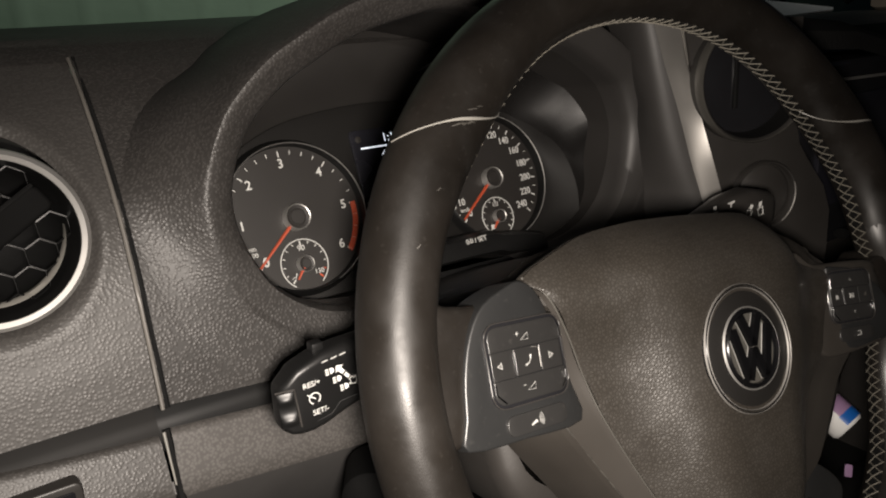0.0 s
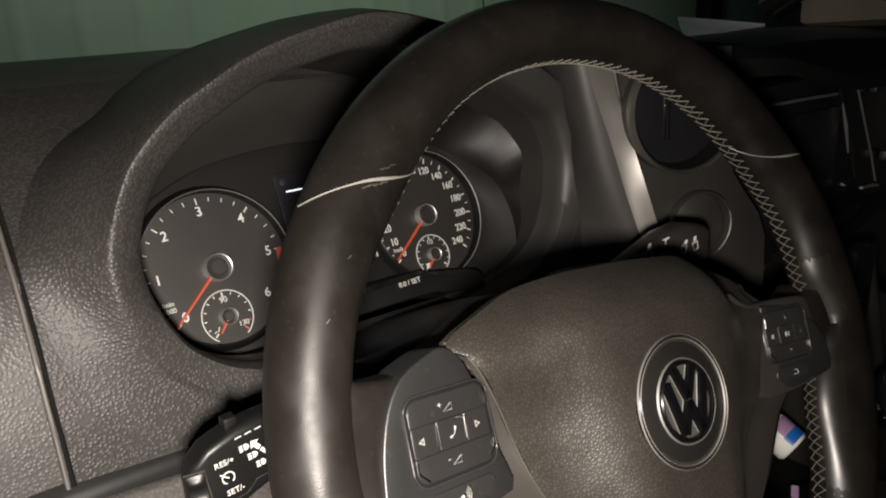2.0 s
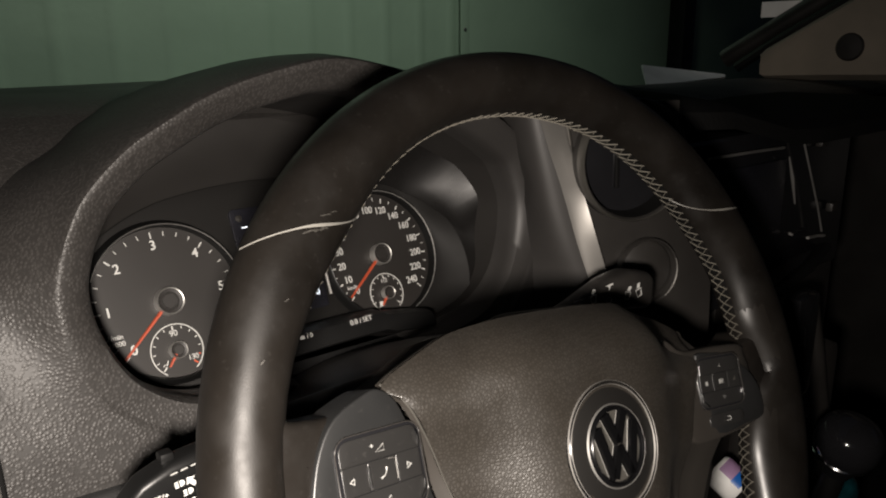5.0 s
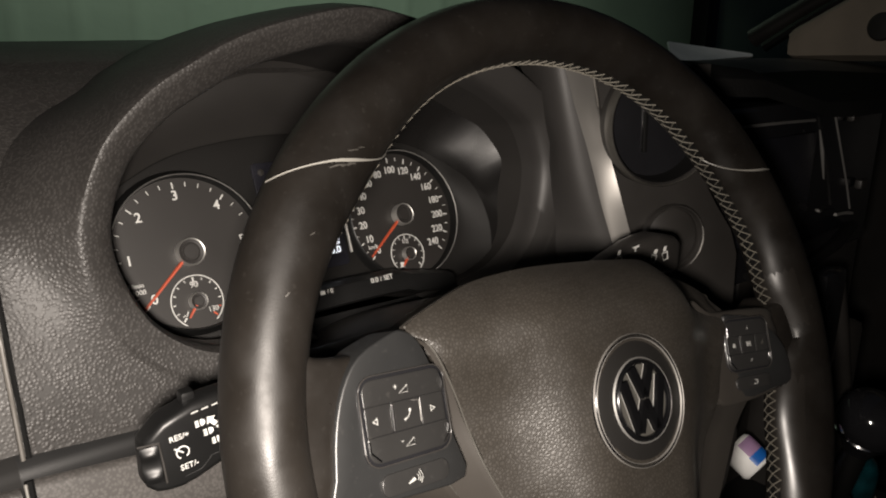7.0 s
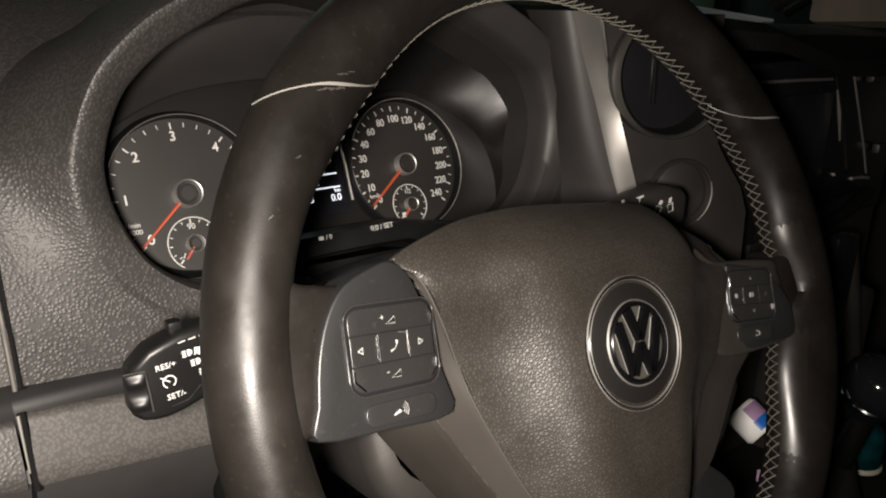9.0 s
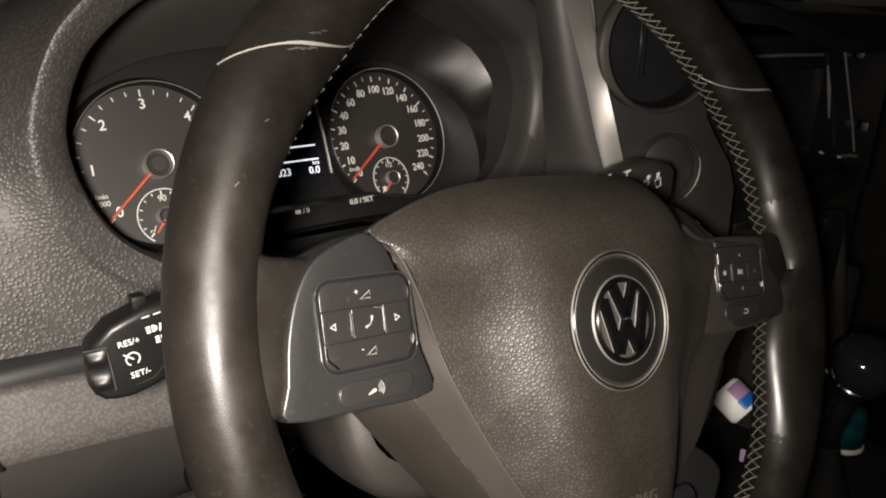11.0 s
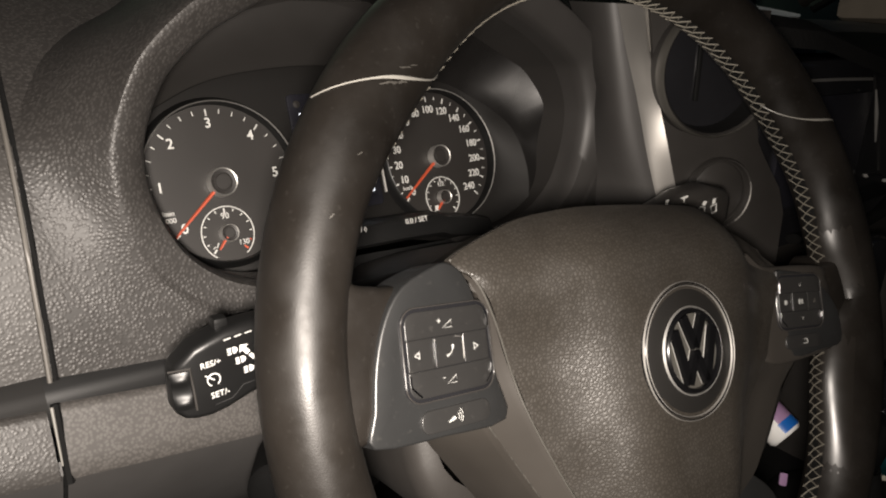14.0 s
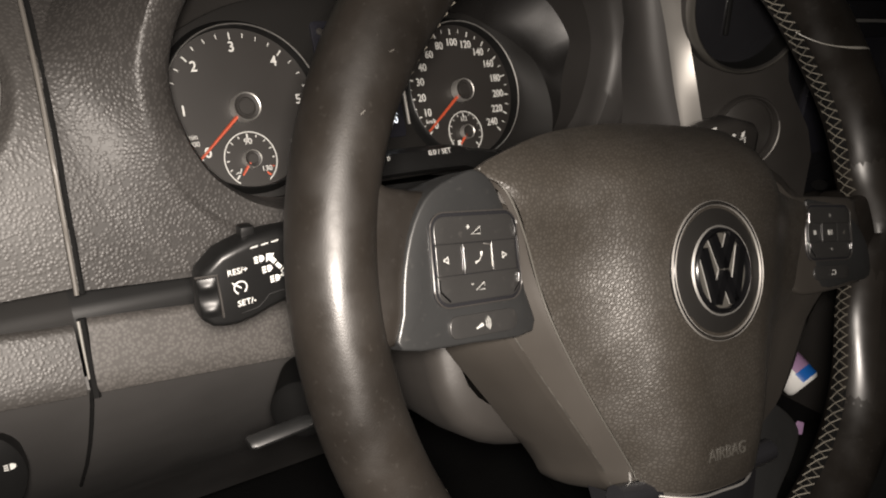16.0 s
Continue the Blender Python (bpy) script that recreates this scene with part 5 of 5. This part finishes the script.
# roof of the console that runs back to the top pad
rows = []
for x in [0.125, 0.135, 0.145, 0.155] + [0.16 + 0.06 * k for k in range(13)]:
    y0 = 0.16 - 0.4 * max(0, min(x, 0.29) - 0.165) + 0.05 * smoothstep(0.155, 0.13, x)
    rows.append([Vector((x, y0, 1.262 - 0.03 * smoothstep(0.3, 0.5, x))), Vector((x, y0 + 0.004, 1.276 - 0.03 * smoothstep(0.3, 0.5, x))), Vector((x, y0 + 0.02, 1.284 - 0.03 * smoothstep(0.3, 0.5, x))), Vector((x, y0 + 0.10, 1.289 - 0.03 * smoothstep(0.3, 0.6, x))), Vector((x, 0.36, 1.291 - 0.033 * smoothstep(0.3, 0.7, x)))])
part("console_roof", loft(rows), CARPET, console, "dark upper surface of the console")
trim = thing("trim_strip", "satin silver trim strip beside the round vent", "trim")
rows = []
for v, l, r in zip(VS, EDGE_L, EDGE_R):
    up = -0.0045 + 0.0150 * smoothstep(0.080, -0.035, v)
    rows.append([CM @ Vector((l, v, -0.001))] + [CM @ Vector((l + (r - l) * f, v, 0.0012 + up * f ** 1.6)) for f in (0, 0.12, 0.25, 0.4, 0.55, 0.7, 0.85, 0.95)] + [CM @ Vector((r, v, up * 0.95)), CM @ Vector((r + 0.0004, v, -0.002))])
part("strip", loft(rows), SILVER, trim)
vent(CM @ Matrix.Translation((0.0390, 0.0460, 0.0100)), 0.0445, "round gloss black closed air vent", cells=False, ring=WALLP)
knob = thing("round_switch", "dark round switch with a glint on its rim", "switch")
KM = CM @ Matrix.Translation((0.0585, -0.0410, 0.0050))
part("cap", lathe([(0.0001, -0.002), (0.021, -0.002), (0.0235, -0.004), (0.024, -0.008)], 48), SMOOTH, knob, "dark cap", m=KM)
part("rim_ring", lathe([(0.0238, -0.002), (0.0246, 0.002), (0.0254, 0.0024), (0.0262, 0.001), (0.0262, -0.004)], 56), SMOOTH, knob, "thin dark ring", m=KM)
# Highlight on the dark ring, modelled as a short silver arc.
part("rim_glint", lathe([(0.0248, 0.0021), (0.0253, 0.0028), (0.0258, 0.0021)], 20, radians(75), radians(-55)), SILVER, knob, "glint on the ring, made as a silver arc", m=KM)

radio = thing("radio", "gloss black radio with chrome-edged display", "radio")
part("body", block(0.34, 0.05, 0.165, 0.006, 0.465, 0.152, 1.085), GLOSS, radio, "gloss black face")
part("screen", block(0.15, 0.006, 0.095, 0.002, 0.395, 0.125, 1.125), LCD, radio, "dark screen")
part("top_edge", tube([(0.320, 0.121, 1.2345), (0.40, 0.120, 1.2335), (0.455, 0.120, 1.2320)], 0.0013, 8), RING, radio, "bright upper edge")
part("side_edge", tube([(0.487, 0.119, 1.245), (0.515, 0.119, 1.205), (0.545, 0.119, 1.162), (0.563, 0.119, 1.132)], 0.0010, 8), RING, radio, "bright side edge")
part("inner_edge", tube([(0.466, 0.119, 1.222), (0.478, 0.119, 1.200), (0.492, 0.120, 1.172)], lambda t: 0.0008 + 0.0010 * math.sin(math.pi * t), 8), RING, radio, "bright inner edge")
part("corner_piece", tube([(0.530, 0.119, 1.130), (0.552, 0.118, 1.129), (0.570, 0.119, 1.126)], 0.0022, 8, flat=0.7), RING, radio, "chrome corner piece")
for x, z in ((0.545, 1.225), (0.590, 1.150)):
    part("button", block(0.016, 0.008, 0.010, 0.0025, x, 0.122, z), SMOOTH, radio)
part("lower_lip", tube([(0.36, 0.115, 1.098), (0.44, 0.108, 1.092), (0.52, 0.112, 1.100), (0.575, 0.12, 1.112)], 0.008, 10, flat=0.6), BLACK, radio, "black lower lip")

stack = thing("console_stack", "black lower centre stack with glossy switch panel", "console")
part("stack_body", block(0.30, 0.10, 0.42, 0.02, 0.60, 0.22, 0.66), SMOOTH, stack, "dark stack body")
part("switch_panel", block(0.045, 0.02, 0.11, 0.008, 0.452, 0.085, 0.985), GLOSS, stack, "gloss black switch panel")
part("panel_line", tube([(0.437, 0.074, 1.068), (0.441, 0.073, 1.045)], 0.0012, 6), CHROME, stack, "short bright line")
part("side_rail", tube([(0.478, 0.09, 1.08), (0.497, 0.085, 1.02), (0.52, 0.08, 0.94), (0.54, 0.07, 0.86)], 0.010, 10), SMOOTH, stack, "dark grey side rail")
part("side_cheek", block(0.05, 0.16, 0.40, 0.012, 0.53, 0.16, 0.62), SMOOTH, stack, "grey side cheek")

gear = thing("gear_lever", "black gear lever knob with a bright ring", "gear lever")
GM = Matrix.Translation((0.408, 0.013, 0.975)) @ Matrix.Diagonal((0.86, 0.86, 0.86, 1)) @ frame_of((0, 0, 0), (1, 0, 0), (-0.1, -0.25, 1))
part("knob", lathe([(0.0001, 0.036), (0.014, 0.035), (0.026, 0.029), (0.033, 0.018), (0.034, 0.004), (0.030, -0.010), (0.020, -0.024), (0.015, -0.034)], 40), GLOSS, gear, "gloss black knob", m=GM)
part("knob_ring", lathe([(0.0300, -0.012), (0.0315, -0.010), (0.0300, -0.008)], 40), CHROME, gear, "thin bright ring", m=GM)
part("shaft", lathe([(0.012, -0.03), (0.013, -0.10), (0.02, -0.16)], 20), BLACK, gear, "black shaft", m=GM)
part("gaiter", lathe([(0.016, -0.10), (0.03, -0.13), (0.055, -0.17), (0.075, -0.20)], 28), CARPET, gear, "black gaiter", m=GM)

tunnel = thing("centre_tunnel", "black centre tunnel tray between the seats", "console")
part("tray", block(0.34, 0.75, 0.12, 0.02, 0.44, -0.05, 0.69), CARPET, tunnel, "black tray")

bottle = thing("bottle", "dark cyan plastic bottle with a pale base ring", "bottle")
BX, BY, BZ = 0.558, 0.068, 0.811
part("bottle_body", lathe([(0.0001, 0.0), (0.026, 0.0), (0.028, 0.006), (0.028, 0.06), (0.024, 0.075), (0.017, 0.085), (0.017, 0.11), (0.0001, 0.112)], 32), CYAN, bottle, "cyan body", m=Matrix.Translation((BX, BY, BZ)) @ Matrix.Diagonal((0.85, 0.85, 0.62, 1)))
part("base_ring", lathe([(0.0278, 0.001), (0.0300, 0.004), (0.0300, 0.009), (0.0282, 0.012)], 32), CREAM, bottle, "pale base ring", m=Matrix.Translation((BX, BY, BZ)) @ Matrix.Diagonal((0.85, 0.85, 0.62, 1)))

can = thing("drink_can", "white drink can with lilac and blue print on the tray", "can")
QC = frame_of((0.404, 0.103, 0.889), (1, 0.2, 0), (-0.10, 0.85, 0.50)) @ Matrix.Diagonal((0.80, 0.80, 0.80, 1))
part("can_body", lathe([(0.0001, 0.0), (0.019, 0.0), (0.0225, 0.004), (0.0225, 0.036), (0.0205, 0.039), (0.019, 0.041), (0.018, 0.040), (0.0001, 0.0395)], 36), PAPER, can, "white body", m=QC)
part("blue_print", lathe([(0.0227, 0.004), (0.0228, 0.010), (0.0227, 0.017)], 16, radians(75), radians(212)), BLUE, can, "blue printed band", m=QC)
part("lilac_print", lathe([(0.0227, 0.017), (0.0228, 0.030), (0.0227, 0.036)], 14, radians(80), radians(216)), PINK, can, "lilac printed band", m=QC)
slip = thing("paper_slip", "lilac paper slip lying below the can", "paper")
part("slip", slab(rounded(0.007, 0.012, 0.0015), 0.001, -0.001, 0.0004), PINK, slip, m=frame_of((0.374, 0.085, 0.862), (0.8, 0.2, -0.5), (-0.5, -0.7, 0.5)))

# light switch and small drawer at the low end of the dash
switch = thing("headlight_switch", "black rotary headlight switch with a lamp symbol", "switch")
LM = frame_of((-0.283, 0.174, 1.022), (1, 0, 0), (0, -1, 0.1))
part("plate", lathe([(0.0001, 0.008), (0.020, 0.008), (0.0275, 0.006), (0.029, 0.0), (0.029, -0.02)], 44), BLACK, switch, "black round plate", m=LM)
part("grip", block(0.008, 0.034, 0.012, 0.003, 0, 0, 0.006), BLACK, switch, "raised grip", m=LM)
poly([(0.0, -0.0016), (0.0012, -0.0016), (0.0026, -0.0008), (0.0026, 0.0008), (0.0012, 0.0016), (0.0, 0.0016)], LM @ Matrix.Translation((0.0205, 0.0055, 0.0082)), WHITE, switch, "lamp_symbol")
for j in (-1, 0, 1):
    poly([(-0.0026, j * 0.0012 - 0.0003), (-0.0007, j * 0.0012 - 0.0003), (-0.0007, j * 0.0012 + 0.0003), (-0.0026, j * 0.0012 + 0.0003)], LM @ Matrix.Translation((0.0205, 0.0055, 0.0082)), WHITE, switch, "lamp_symbol")
drawer = thing("dimmer_panel", "small black dimmer panel set into the lower dash", "switch panel")
QM = frame_of((-0.2970, 0.1632, 1.0735), (1, 0, 0), (0, -1, 0.02))
part("frame", slab(rounded(0.060, 0.030, 0.004), 0.002, -0.01, 0.0012), SMOOTH, drawer, "dark frame", m=QM)
part("inset", slab(rounded(0.052, 0.022, 0.002), 0.0028, -0.006, 0.0006), GLOSS, drawer, "gloss inset", m=QM)
part("roller", lathe([(0.008, -0.006), (0.009, -0.004), (0.009, 0.004), (0.008, 0.006)], 24), BLACK, drawer, "ribbed roller", m=QM @ Matrix.Translation((0.010, 0, 0.001)) @ pose(0, 0, 0, 0, 90, 0))

# ---------------------------------------------------------------- far side of the cabin
pillar = thing("windscreen_pillar", "beige cloth windscreen pillar trim with a dark round cap", "pillar trim")
rows = []
for y, z0, z1 in ((0.475, 1.2745, 1.304), (0.465, 1.272, 1.314), (0.365, 1.276, 1.372), (0.20, 1.28, 1.468), (0.0, 1.285, 1.585), (-0.25, 1.29, 1.70)):
    rows.append([Vector((1.13, y, z0 - 0.01)), Vector((1.10, y, z0)), Vector((1.098, y, (z0 + z1) / 2)), Vector((1.10, y, z1)), Vector((1.108, y + 0.006, z1 + 0.004)), Vector((1.13, y + 0.01, z1 + 0.006))])
part("trim", loft(rows), BEIGE, pillar)
part("cap", lathe([(0.0001, 0.004), (0.020, 0.003), (0.023, 0.0), (0.023, -0.008)], 28), SMOOTH, pillar, "dark round cap", m=frame_of((1.098, 0.323, 1.322), (0, 1, 0), (-1, 0, 0.02)))
part("window_seal", tube([(1.12, 0.53, 1.285), (1.12, 0.47, 1.325), (1.12, 0.37, 1.383), (1.12, 0.2, 1.482), (1.12, -0.2, 1.70)], 0.010, 8), BLACK, pillar, "black rubber seal")
part("outer_pillar", tube([(1.15, 0.57, 1.30), (1.15, 0.49, 1.347), (1.15, 0.39, 1.405), (1.15, 0.2, 1.51), (1.15, -0.2, 1.74)], 0.018, 10), SMOOTH, pillar, "dark olive outer pillar")
card = thing("paper_card", "white paper card standing on the dash top", "paper")
bm = bmesh.new()
tri = [(0.769, 1.2955), (1.03, 1.2745), (1.03, 1.2705), (0.80, 1.2645), (0.785, 1.268)]
lean = [(x + 1.45 * (0.05 * (z - 1.2645) / 0.031), 0.5 + 0.05 * (z - 1.2645) / 0.031, z) for x, z in tri]
lo, hi = [bm.verts.new(p) for p in lean], [bm.verts.new((x, y + 0.002, z - 0.003)) for x, y, z in lean]
bm.faces.new(lo), bm.faces.new(hi)
for i in range(len(tri)):
    bm.faces.new((lo[i], lo[(i + 1) % len(tri)], hi[(i + 1) % len(tri)], hi[i]))
part("sheet", bm, PAPER, card, smooth=False)
sticker = thing("window_sticker", "pale paper sticker on the window glass", "sticker")
part("sticker_sheet", block(0.002, 0.085, 0.028, 0.0005, 1.16, 0.47, 1.375), PAPER, sticker)
roof_lining = setting("ceiling", block(2.2, 2.4, 0.03, 0.01, 0.25, -1.25, 1.78), BEIGE, "pale cloth headlining", "ceiling")
setting("floor", block(2.2, 2.8, 0.03, 0.005, 0.25, -0.6, 0.58), CARPET, "black cabin carpet", "floor")
setting("wall_door_left", block(0.06, 2.2, 0.75, 0.02, -0.80, -0.55, 0.6), SMOOTH, "dark door trim panel", "door")
setting("wall_door_right", block(0.06, 2.2, 0.75, 0.02, 1.28, -0.55, 0.6), SMOOTH, "dark door trim panel", "door")
setting("wall_rear", block(2.1, 0.06, 1.2, 0.02, 0.25, -1.7, 0.6), SMOOTH, "dark cabin rear panel", "wall")
setting("bulkhead", block(2.1, 0.05, 0.65, 0.01, 0.25, 0.62, 0.6), BLACK, "black bulkhead below the windscreen", "wall")
